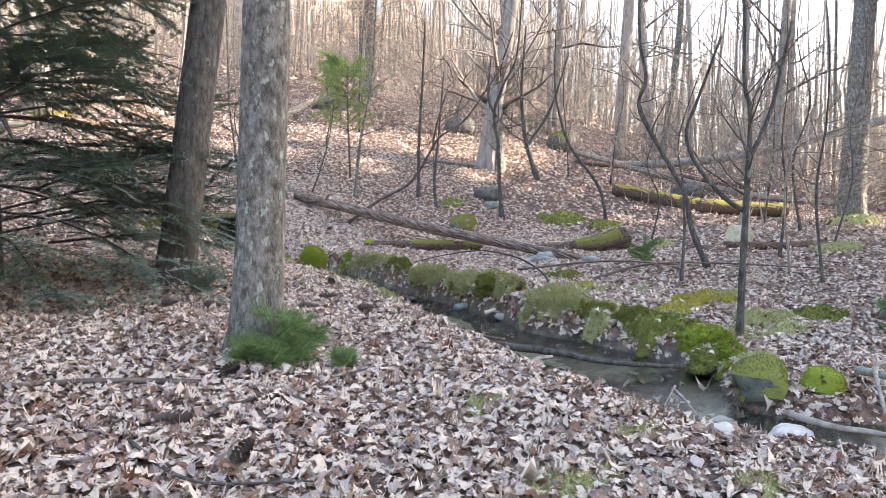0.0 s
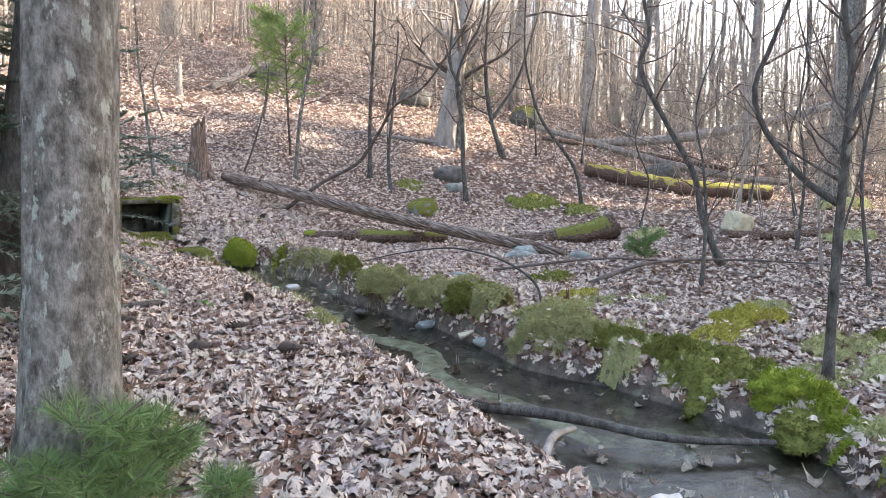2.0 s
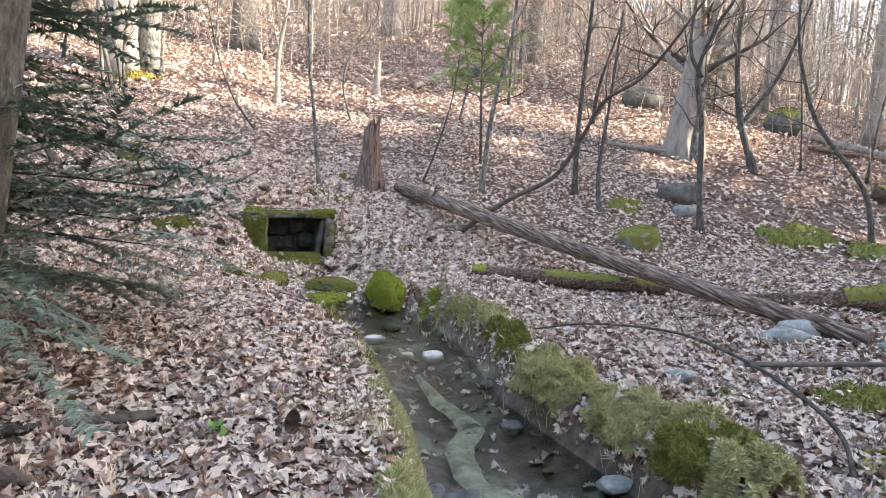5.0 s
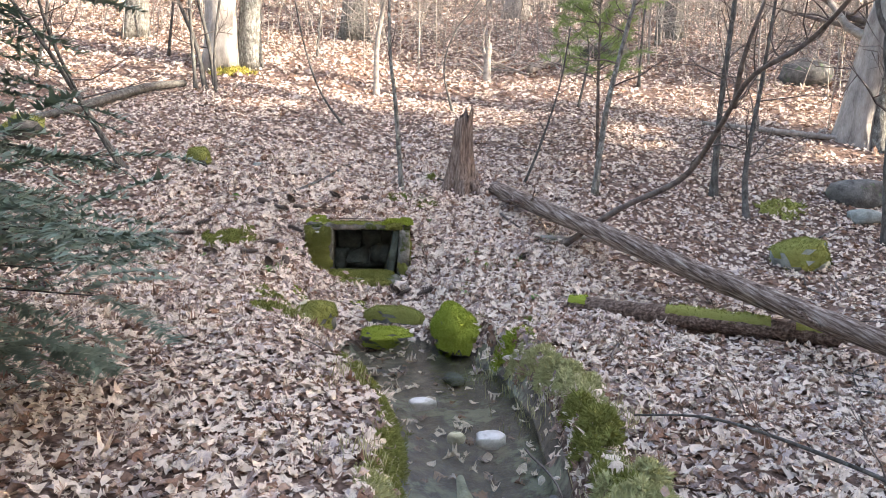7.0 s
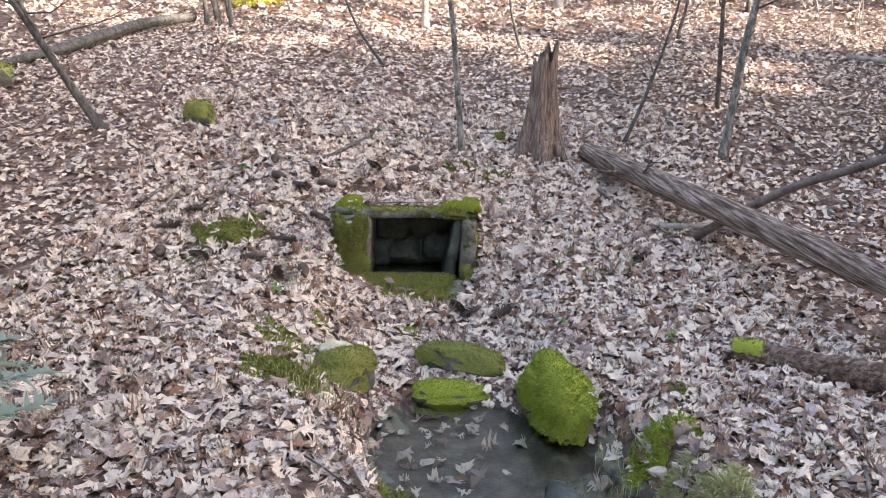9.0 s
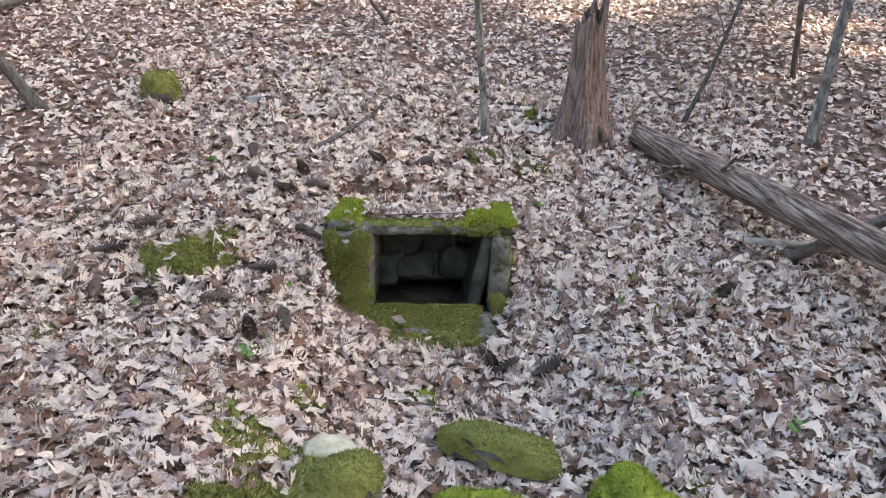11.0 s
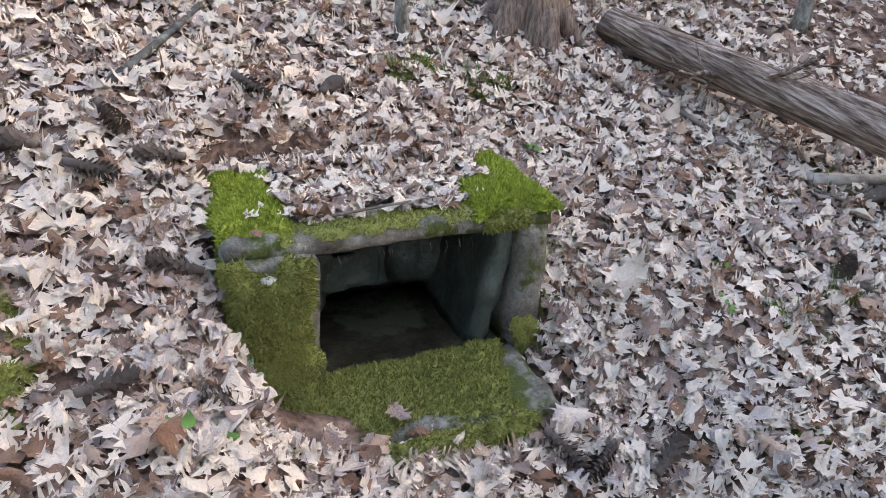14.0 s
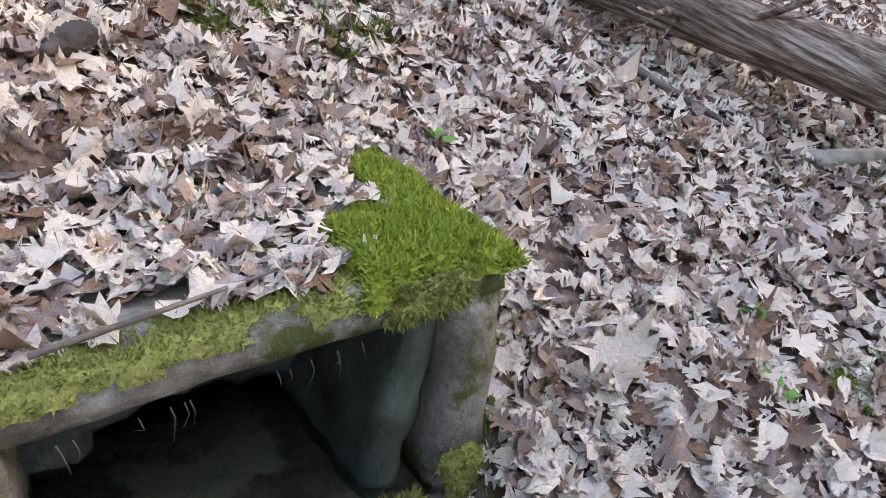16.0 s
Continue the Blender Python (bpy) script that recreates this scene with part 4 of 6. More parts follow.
for k, (x, y, a, b, h, zz) in enumerate([(0.42, -5.30, 0.10, 0.07, 0.03, -0.26), (0.95, -4.55, 0.08, 0.06, 0.03, -0.25), (0.30, -5.25, 0.10, 0.05, 0.03, -0.25), (0.75, -2.2, 0.12, 0.07, 0.03, -0.21), (1.05, -3.9, 0.07, 0.06, 0.03, -0.22)]):
    rock("creek_stone", x, y, a, b, h, ROCK, "dark wet stone in the creek bed", seed=140 + k, z=zz, turn=33 * k, sink=0.15, group="creek bed stones", div=2)
rock("blue_grey_rock", 3.50, -3.88, 0.17, 0.13, 0.09, BLUE_ROCK, "pale lichened rock at the end of a log", seed=151)
rock("blue_grey_rock", 3.30, -3.98, 0.17, 0.12, 0.06, BLUE_ROCK, "flat pale lichened rock at the end of a log", seed=152)
rock("blue_grey_rock", 3.85, -4.45, 0.14, 0.10, 0.06, BLUE_ROCK, "small pale lichened rock among leaves", seed=153)
rock("blue_grey_rock", 2.02, -4.55, 0.11, 0.05, 0.04, BLUE_ROCK, "small pale lichened rock among leaves", seed=154)
rock("mossy_rock", 4.25, -0.45, 0.28, 0.22, 0.18, BLUE_ROCK, "blue-grey rock half covered in green moss", MOSS, 0.1, 0.3, 10, 155, 6000, 0.02)
rock("dark_rock", 5.75, 0.85, 0.34, 0.22, 0.17, ROCK, "dark grey rock slab on the leafy slope", seed=156)
rock("dark_rock", 5.55, 0.40, 0.20, 0.14, 0.09, BLUE_ROCK, "flat grey rock on the leafy slope", seed=157)
rock("pale_rock", 7.75, -3.95, 0.24, 0.20, 0.22, CREAM_ROCK, "pale pinkish rock behind a thin tree", seed=158)
for k, (x, y, a, h) in enumerate([(8.5, 6.5, 0.5, 0.35), (11.5, 5.2, 0.7, 0.4), (12.6, 1.2, 0.5, 0.3), (-4.2, 2.2, 0.3, 0.16), (5.2, 9.2, 0.6, 0.3)]):
    rock("grey_rock", x, y, a, a * 0.7, h, ROCK, "grey woodland rock on the leafy slope", MOSS if k % 2 else None, 0.4, 0.3, 40 * k, 160 + k, 1200, 0.04, group="woodland rocks", div=2)


# ================= logs and stump =================
def log(name, pts, radii, label, seed, mt=None, moss=None, stubs=0, seg=18, fur=5000):
    t = thing(name, pts[0], label, "log")
    mt = mt or (DEAD if abs(pts[-1][1] - pts[0][1]) > abs(pts[-1][0] - pts[0][0]) else DEAD_ACROSS)
    P = spline(pts, 40)
    R = np.interp(np.linspace(0, 1, 40), np.linspace(0, 1, len(radii)), radii)
    part("trunk", tube(Soup(), P, R, seg, 0.09, seed), mt, t)
    gg = np.random.default_rng(seed)
    for k in range(stubs):
        i = int(gg.integers(4, 36))
        s = Soup()
        d = gg.normal(0, 1, 3)
        d[2] = abs(d[2]) * 0.5
        branchlets(s, gg, P[i], d / np.linalg.norm(d), 0.35, 0.02, 1, 4)
        part("branch_stub", s, mt, t)
    if moss:
        for a, b, mt2 in moss:
            i0, i1 = int(a * 39), max(int(b * 39), int(a * 39) + 2)
            V, f, ang = [], [], np.linspace(-1.35, 1.35, 9)
            Q, RR = P[i0:i1 + 1], R[i0:i1 + 1]
            T = np.gradient(Q, axis=0)
            T /= np.linalg.norm(T, axis=1, keepdims=True)
            sd = np.cross(T, [0, 0, 1.0])
            up = np.cross(sd, T)
            for i in range(len(Q)):
                for q in ang:
                    rr = RR[i] * (1.14 + 0.20 * noise.noise(Vector((i * 0.6, q * 2, seed))) - 0.11 * abs(q) ** 2)
                    V.append(Q[i] + rr * (np.cos(q) * up[i] + np.sin(q) * sd[i]))
            for i in range(len(Q) - 1):
                for j in range(8):
                    f.append((i * 9 + j, i * 9 + j + 1, i * 9 + j + 10, i * 9 + j + 9))
            furred("moss", V, f, fur, 0.018, mt2, t, seed)
    return t


log("fallen_log", [(1.53, 1.25, 0.97), (1.97, 0.18, 0.79), (2.57, -1.27, 0.535), (3.14, -2.7, 0.325), (3.77, -4.27, 0.125)], [0.088, 0.09, 0.084, 0.075, 0.064], "long weathered grey-brown fallen log lying down the slope", 3, stubs=3)
log("mossy_log", [(1.72, -1.50, 0.19), (2.5, -1.95, 0.19), (3.4, -2.40, 0.17)], [0.07, 0.08, 0.075], "short rotting brown log with moss on top", 4, moss=[(0.02, 0.10, BRIGHT_MOSS), (0.42, 0.78, MOSS), (0.86, 1.0, MOSS)], stubs=1)
log("mossy_log", [(3.9, -2.85, 0.14), (4.6, -3.1, 0.17), (5.2, -3.3, 0.23), (5.55, -3.42, 0.34)], [0.06, 0.10, 0.14, 0.19], "mossy log end with a flared broken root", 5, moss=[(0.40, 0.92, MOSS)])
log("mossy_log", [(9.7, 1.1, gz(9.7, 1.1) + 0.12), (11.4, -0.1, gz(11.4, -0.1) + 0.13), (13.4, -1.2, gz(13.4, -1.2) + 0.12)], [0.16, 0.19, 0.16], "far log wholly covered in yellow-green moss", 6, moss=[(0, 1, YELLOW_MOSS)], fur=900)
log("fallen_tree", [(12.6, 4.3, 2.0), (14.2, 2.0, 2.13), (15.8, 0.1, 2.6), (17.4, -1.7, 3.25)], [0.11, 0.13, 0.12, 0.10], "pale fallen tree trunk propped over the ground", 7, mt=PALE_BARK)
log("fallen_log", [(11.3, 4.6, gz(11.3, 4.6) + 0.1), (14.5, 1.4, gz(14.5, 1.4) + 0.15), (17.5, -0.5, gz(17.5, -0.5) + 0.1)], [0.08, 0.10, 0.08], "pale fallen log in the far woods", 8, mt=PALE_BARK)
log("fallen_log", [(10.5, 3.4, gz(10.5, 3.4) + 0.1), (13.5, 3.2, gz(13.5, 3.2) + 0.12), (16.5, 2.0, gz(16.5, 2.0) + 0.2)], [0.06, 0.08, 0.07], "grey fallen log in the far woods", 9)
log("fallen_branch", [(-4.4, 2.55, gz(-4.4, 2.55) + 0.03), (-3.9, 3.05, gz(-3.9, 3.05) + 0.06), (-3.4, 4.0, gz(-3.4, 4.0) + 0.10), (-2.95, 4.6, gz(-2.95, 4.6) + 0.10)], [0.05, 0.07, 0.065, 0.05], "bent dark fallen branch on the slope", 10, mt=DARK_BARK)
log("fallen_log", [(5.1, 3.6, gz(5.1, 3.6) + 0.05), (6.2, 2.95, gz(6.2, 2.95) + 0.07), (7.4, 2.6, gz(7.4, 2.6) + 0.06)], [0.03, 0.04, 0.03], "thin pale fallen limb against a tree", 12, mt=PALE_TWIG, stubs=3)
log("fallen_log", [(6.9, -4.3, gz(6.9, -4.3) + 0.05), (7.9, -4.7, gz(7.9, -4.7) + 0.05), (8.8, -4.9, gz(8.8, -4.9) + 0.05)], [0.06, 0.07, 0.05], "short dark log on the flat forest floor", 13)
log("fallen_log", [(3.1, 7.3, gz(3.1, 7.3) + 0.1), (4.4, 8.6, gz(4.4, 8.6) + 0.28), (5.3, 9.3, gz(5.3, 9.3) + 0.45)], [0.07, 0.08, 0.05], "pale fallen limb on the slope", 14, mt=PALE_TWIG, stubs=2)

stump = thing("tree_stump", (1.16, 1.34, gz(1.16, 1.34)), "tall jagged weathered brown tree stump on the slope", "tree stump")
SG = 40
V, f = [], []
for i, zz in enumerate(np.linspace(0, 1, 22)):
    for j in range(SG):
        a = 2 * np.pi * j / SG
        fl = 0.105 + 0.125 * (1 - zz) ** 2.4 * (1 + 0.4 * np.cos(5 * a + 1)) + 0.020 * np.sin(7 * a + 2) * (1 - 0.4 * zz) + 0.012 * noise.noise(Vector((np.cos(a) * 5, np.sin(a) * 5, zz * 2)))
        top = 1.0 + 0.16 * noise.noise(Vector((np.cos(a) * 2.6, np.sin(a) * 2.6, 3))) + 0.10 * np.cos(a - 0.2)
        V.append((1.12 + 0.02 * zz + fl * np.cos(a), 1.34 + fl * 0.9 * np.sin(a), gz(1.16, 1.34) - 0.12 + zz * 0.98 * (1 if zz < 0.6 else 1 + (top - 1) * (zz - 0.6) / 0.4)))
for i in range(21):
    for j in range(SG):
        k = (j + 1) % SG
        f.append((i * SG + j, i * SG + k, (i + 1) * SG + k, (i + 1) * SG + j))
V.append((1.17, 1.34, gz(1.16, 1.34) + 0.45))
f += [(21 * SG + j, 21 * SG + (j + 1) % SG, 22 * SG) for j in range(SG)]
part("trunk", Soup().add(V, f), STUMP, stump)
for a in (0.3, 1.5, 2.6, 3.6, 4.7, 5.6):
    s = tube(Soup(), spline([(1.15 + 0.13 * np.cos(a), 1.34 + 0.12 * np.sin(a), gz(1.15, 1.34) + 0.10), (1.15 + 0.22 * np.cos(a), 1.34 + 0.2 * np.sin(a), gz(1.15 + 0.22 * np.cos(a), 1.34 + 0.2 * np.sin(a)) + 0.02),
                           (1.15 + 0.34 * np.cos(a), 1.34 + 0.3 * np.sin(a), gz(1.15 + 0.34 * np.cos(a), 1.34 + 0.3 * np.sin(a)) - 0.04)], 8), np.linspace(0.06, 0.02, 8), 8, 0.1, 3)
    part("root", s, STUMP, stump)


# ================= trees =================
def trunk_soup(pts, radii, seg, seed, flare=0.0, n=36):
    """A trunk with a flared, lobed foot."""
    P = spline(pts, n)
    q = np.linspace(0, 1, n)
    R = np.interp(q, np.linspace(0, 1, len(radii)), radii)
    s = Soup()
    tube(s, P, R, seg, 0.035, seed)
    if flare:
        V = s.v[0]
        h = V[:, 2] - P[0, 2]
        ctr = P[0, :2]
        a = np.arctan2(V[:, 1] - ctr[1], V[:, 0] - ctr[0])
        k = flare * np.exp(-np.clip(h, 0, None) / (1.6 * R[0])) * (0.6 + 0.5 * np.cos(4 * a + seed) + 0.25 * np.cos(7 * a))
        V[:, 0] += k * np.cos(a) * R[0]
        V[:, 1] += k * np.sin(a) * R[0]
    return s


def tree(name, pts, radii, label, seed, mt=BARK, tw=TWIG, first=0.25, boughs=10, reach=2.0, flare=0.6, seg=20, depth=2, kids=4, group=""):
    gg = np.random.default_rng(seed)
    t = thing(name, pts[0], label, "tree", group)
    part("trunk", trunk_soup(pts, radii, seg, seed, flare), mt, t)
    P = spline(pts, 40)
    R = np.interp(np.linspace(0, 1, 40), np.linspace(0, 1, len(radii)), radii)
    s = Soup()
    for k in range(boughs):
        i = int(40 * (first + (0.98 - first) * (k + gg.random()) / boughs))
        a = gg.random() * 6.28
        d = np.array([np.cos(a), np.sin(a), 0.35 + 0.5 * gg.random()])
        branchlets(s, gg, P[i], d / np.linalg.norm(d), reach * (0.6 + 0.7 * gg.random()), max(R[i] * 0.35, 0.006), depth, 4, 0.7, 0.0, kids)
    if s.n:
        part("crown", s, tw, t)
    return t


def up(x, y, lean=(0, 0), h=9.0, sink=0.12):
    z = gz(x, y) - sink
    return [(x, y, z), (x + lean[0] * 0.33 * h, y + lean[1] * 0.33 * h, z + h * 0.33), (x + lean[0] * 0.66 * h, y + lean[1] * 0.66 * h, z + h * 0.66), (x + lean[0] * h, y + lean[1] * h, z + h)]


tree("oak_tree", up(-1.66, -7.47, (0.038, 0), 10), [0.142, 0.128, 0.12, 0.09], "grey oak trunk with pale lichen patches", 3, BARK, first=0.45, boughs=9, seg=40, flare=0.75)
tree("dark_tree", up(-1.72, -4.82, (0.135, 0), 10), [0.165, 0.145, 0.12, 0.08], "dark leaning conifer trunk beside hemlock boughs", 4, DARK_BARK, first=0.3, boughs=8, seg=32, flare=0.5)
tree("mossy_tree", up(3.95, -8.70, (0.034, -0.060), 10), [0.27, 0.235, 0.2, 0.15], "broad grey trunk with a mossy flared base", 5, BARK, first=0.5, boughs=5, seg=36, flare=0.9)
cushion("moss_mound", 3.62, -8.72, 0.16, 0.2, 0.30, OLIVE_MOSS, "olive moss clinging to the foot of a tree", 0, 201, 6000, 0.02)
tree("twin_tree", [(6.97, 2.85, 1.55), (7.13, 2.72, 3.1), (7.36, 2.55, 4.7), (7.9, 2.2, 9.5)], [0.24, 0.2, 0.17, 0.1], "pale grey twin trunk leaning on the slope", 6, PALE_BARK, PALE_TWIG, 0.3, 10, 2.2)
tree("twin_tree", [(7.25, 2.72, 1.5), (7.24, 2.73, 3.1), (7.32, 2.68, 4.1), (7.7, 2.4, 9.0)], [0.2, 0.17, 0.15, 0.1], "darker grey twin trunk on the slope", 7, BARK, TWIG, 0.3, 9, 2.2)
tree("grey_tree", up(14.3, -2.3, (0.03, 0), 13), [0.3, 0.25, 0.22, 0.16], "smooth blue-grey tree trunk in the flat woods", 8, BARK, TWIG, 0.4, 10, 3)
tree("pale_tree", up(13.8, 5.0, (0.05, 0), 14), [0.2, 0.18, 0.15, 0.1], "slim pale sunlit tree trunk", 9, PALE_BARK, PALE_TWIG, 0.35, 11, 3)
tree("twin_tree", up(-2.72, 6.15, (-0.015, 0), 13), [0.27, 0.23, 0.2, 0.14], "pale grey twin tree with moss at its foot", 10, PALE_BARK, PALE_TWIG, 0.3, 9, 2.6)
tree("twin_tree", up(-2.28, 6.30, (0.02, 0), 12), [0.2, 0.17, 0.15, 0.1], "grey twin tree with moss at its foot", 11, BARK, TWIG, 0.3, 9, 2.6)
cushion("moss_mound", -2.45, 5.75, 0.35, 0.22, 0.16, YELLOW_MOSS, "yellow-green moss at the foot of twin trees", 0, 202, 2500, 0.04)
tree("pale_tree", up(4.5, 16.8, (0, 0), 15), [0.36, 0.3, 0.26, 0.18], "pale grey tree trunk high on the slope", 12, PALE_BARK, PALE_TWIG, 0.3, 12, 3)
tree("grey_tree", up(8.2, 12.5, (0.01, 0), 15), [0.26, 0.22, 0.2, 0.14], "grey tree trunk on the wooded slope", 13, BARK, TWIG, 0.3, 12, 3)
tree("grey_tree", up(-0.6, 10.8, (0.0, 0), 14), [0.3, 0.26, 0.22, 0.14], "grey tree trunk on the wooded slope", 14, BARK, TWIG, 0.35, 10, 3)
tree("grey_tree", up(-5.2, 9.0, (0.02, 0), 14), [0.24, 0.2, 0.18, 0.12], "grey tree trunk on the wooded slope", 15, BARK, TWIG, 0.35, 10, 3)


def sapling(name, pts, r0, r1, label, seed, mt=DARK_BARK, boughs=9, reach=0.9, first=0.3, depth=2, forks=(), kids=3):
    """A thin young tree or shrub stem with its twigs."""
    gg = np.random.default_rng(seed)
    pts = [tuple(p) for p in pts]
    pts[0] = (pts[0][0], pts[0][1], gz(pts[0][0], pts[0][1]) - 0.04)
    t = thing(name, pts[0], label, "sapling")
    P = spline(pts, 30)
    R = np.linspace(0.85 * r0, 0.8 * r1, 30) * (1 + 0.06 * gg.normal(0, 1, 30))
    R[:3] *= np.array([1.5, 1.25, 1.1])
    part("stem", tube(Soup(), P, R, 9, 0.06, seed), mt, t)
    for fk in forks:
        Q = spline(fk, 16)
        part("fork", tube(Soup(), Q, np.linspace(r0 * 0.62, r1 * 0.7, 16), 7, 0.06, seed), mt, t)
    s, boughs = Soup(), int(1.6 * boughs)
    for k in range(boughs):
        i = int(30 * (first + (0.97 - first) * (k + gg.random()) / boughs))
        d = gg.normal(0, 1, 3)
        d[2] = abs(d[2]) * 0.5 + 0.25
        branchlets(s, gg, P[i], d / np.linalg.norm(d), reach * (0.4 + 0.8 * gg.random()), R[i] * 0.45, depth, 3, 0.7, 0.0, kids)
    if s.n:
        part("crown", s, TWIG if mt is not PALE_TWIG else PALE_TWIG, t)
    return t


sapling("crooked_sapling", [(4.86, -5.61, 0), (4.72, -5.42, 0.55), (4.64, -5.33, 1.06), (4.44, -5.1, 1.6), (4.22, -4.89, 2.2), (4.28, -4.94, 2.57), (4.2, -4.87, 3.2), (4.3, -4.8, 4.6)], 0.05, 0.02, "dark crooked sapling with bare twigs", 21, boughs=7, first=0.45)
sapling("bent_sapling", [(2.03, -8.10, 0), (2.05, -8.09, 0.47), (2.06, -8.09, 0.89), (2.05, -8.10, 1.23), (2.06, -8.09, 1.66), (2.02, -8.05, 1.99), (2.10, -7.96, 3.4)], 0.034, 0.016, "dark forked sapling growing out of moss", 22, boughs=11, reach=0.8, first=0.35,
        forks=[[(2.05, -8.08, 0.87), (1.99, -7.98, 0.95), (1.92, -7.87, 1.08), (1.83, -7.74, 1.31), (1.80, -7.70, 1.52), (1.85, -7.76, 1.76), (1.94, -7.89, 2.25)], [(2.06, -8.09, 1.26), (2.23, -8.15, 1.66), (2.32, -8.24, 2.35)]])
sapling("forked_sapling", [(5.42, -0.12, 0), (5.37, -0.08, 1.16), (5.34, -0.06, 1.98), (5.26, 0.0, 2.68), (5.42, -0.11, 3.28), (5.61, -0.26, 3.8), (5.7, -0.3, 5)], 0.055, 0.02, "dark sapling with a kinked stem", 23, forks=[[(5.3, -0.03, 2.6), (5.15, 0.05, 3.0), (5.2, 0.05, 3.8)]])
sapling("crooked_sapling", [(7.79, -0.67, 0), (7.67, -0.55, 1.2), (7.2, -0.14, 2.07), (7.01, 0.01, 2.72), (6.9, 0.08, 3.4), (7.0, 0.2, 4.6)], 0.045, 0.018, "thin dark sapling bending over", 24)
sapling("arching_branch", [(1.96, -5.85, 0), (2.02, -5.68, 0.10), (1.92, -5.42, 0.26), (1.92, -4.9, 0.31), (1.83, -4.55, 0.31), (1.72, -3.9, 0.20), (1.48, -3.6, 0.10)], 0.014, 0.007, "thin dark arching branch bowed over the leaves", 25, boughs=4, reach=0.35, depth=1)
sapling("leaning_sapling", [(2.02, 0.05, 0.45), (2.46, -0.40, 0.88), (2.78, -1.0, 1.19), (2.73, -1.7, 1.59), (2.63, -2.28, 1.89), (2.72, -2.7, 2.04), (2.73, -3.1, 2.25), (2.8, -3.6, 2.7)], 0.034, 0.012, "slender grey sapling bowed over a fallen log", 26, TWIG, boughs=9, reach=0.6, first=0.3,
        forks=[[(2.68, -2.0, 1.72), (2.62, -2.2, 2.05), (2.7, -2.4, 2.6)]])
sapling("slim_sapling", [(-2.67, 1.31, 0), (-2.97, 1.19, 1.6), (-3.26, 1.04, 2.2), (-3.51, 0.9, 2.65), (-3.9, 0.7, 3.3)], 0.038, 0.018, "dark leaning sapling stem", 27, boughs=5)
sapling("slim_sapling", [(-2.70, 1.29, 0), (-3.04, 1.16, 1.75), (-3.33, 1.0, 2.6), (-3.5, 0.9, 3.6)], 0.032, 0.015, "dark leaning sapling stem", 28, boughs=5)
sapling("slim_sapling", [(2.68, 1.11, 0), (2.76, 1.08, 1.94), (2.92, 1.02, 2.82), (3.0, 1.0, 3.3), (3.1, 1.0, 5.0)], 0.045, 0.02, "grey upright sapling on the slope", 29, BARK, boughs=8)
sapling("slim_sapling", [(0.44, 1.22, 0), (0.34, 1.2, 1.93), (0.26, 1.2, 2.67), (0.23, 1.2, 4.4)], 0.032, 0.016, "pale grey sapling above the spring box", 30, BARK, boughs=4, first=0.55)
sapling("slim_sapling", [(1.92, 1.55, 0), (2.1, 1.5, 1.5), (2.3, 1.5, 2.2), (2.4, 1.5, 2.9)], 0.022, 0.01, "thin dark sapling beside a log", 31, boughs=5)
sapling("slim_sapling", [(4.12, 1.1, 0), (4.12, 1.1, 2.0), (4.2, 1.1, 3.4), (4.25, 1.1, 4.6)], 0.05, 0.02, "dark upright sapling on the slope", 32, boughs=12, reach=1.1)
sapling("slim_sapling", [(4.25, 0.55, 0), (4.30, 0.75, 1.3), (4.42, 0.8, 2.2), (4.6, 0.9, 3.6)], 0.045, 0.018, "dark upright sapling on the slope", 33, boughs=10)
sapling("slim_sapling", [(8.0, 1.98, 0), (7.75, 2.18, 2.45), (7.66, 2.25, 3.6), (7.72, 2.2, 5.2)], 0.08, 0.03, "dark forked tree beside pale trunks", 34, boughs=9, reach=1.4, forks=[[(7.75, 2.18, 2.2), (8.3, 1.9, 3.2), (8.7, 1.7, 4.6)]])
sapling("slim_sapling", [(-0.35, 3.2, 0), (-0.7, 3.2, 2.2), (-0.95, 3.3, 2.9), (-1.15, 3.3, 3.9)], 0.022, 0.01, "thin dark bent sapling on the slope", 35, boughs=6)
sapling("pale_sapling", [(0.05, 5.35, 0), (0.05, 5.35, 3.2), (0.2, 5.3, 4.2), (0.35, 5.3, 6)], 0.06, 0.03, "pale sunlit sapling on the slope", 36, PALE_TWIG, boughs=7, reach=1.2)
for k, (x, y) in enumerate([(-2.62, 4.57), (-2.5, 4.7), (-2.75, 4.5), (-2.45, 4.5)]):
    sapling("clump_stem", [(x, y, 0), (x + 0.05 * k - 0.15, y, 3.0), (x + 0.25 * k - 0.6, y, 4.2), (x + 0.4 * k - 0.9, y, 6.0)], 0.05 - 0.007 * k, 0.02, "brown shrub stem in a clump on the slope", 37 + k, boughs=4, reach=1.0)
sapling("dead_stub", [(2.13, 6.5, 0), (2.13, 6.5, 3.2), (2.15, 6.5, 3.5)], 0.09, 0.07, "pale broken tree stub on the slope", 45, PALE_TWIG, boughs=3, reach=0.5)
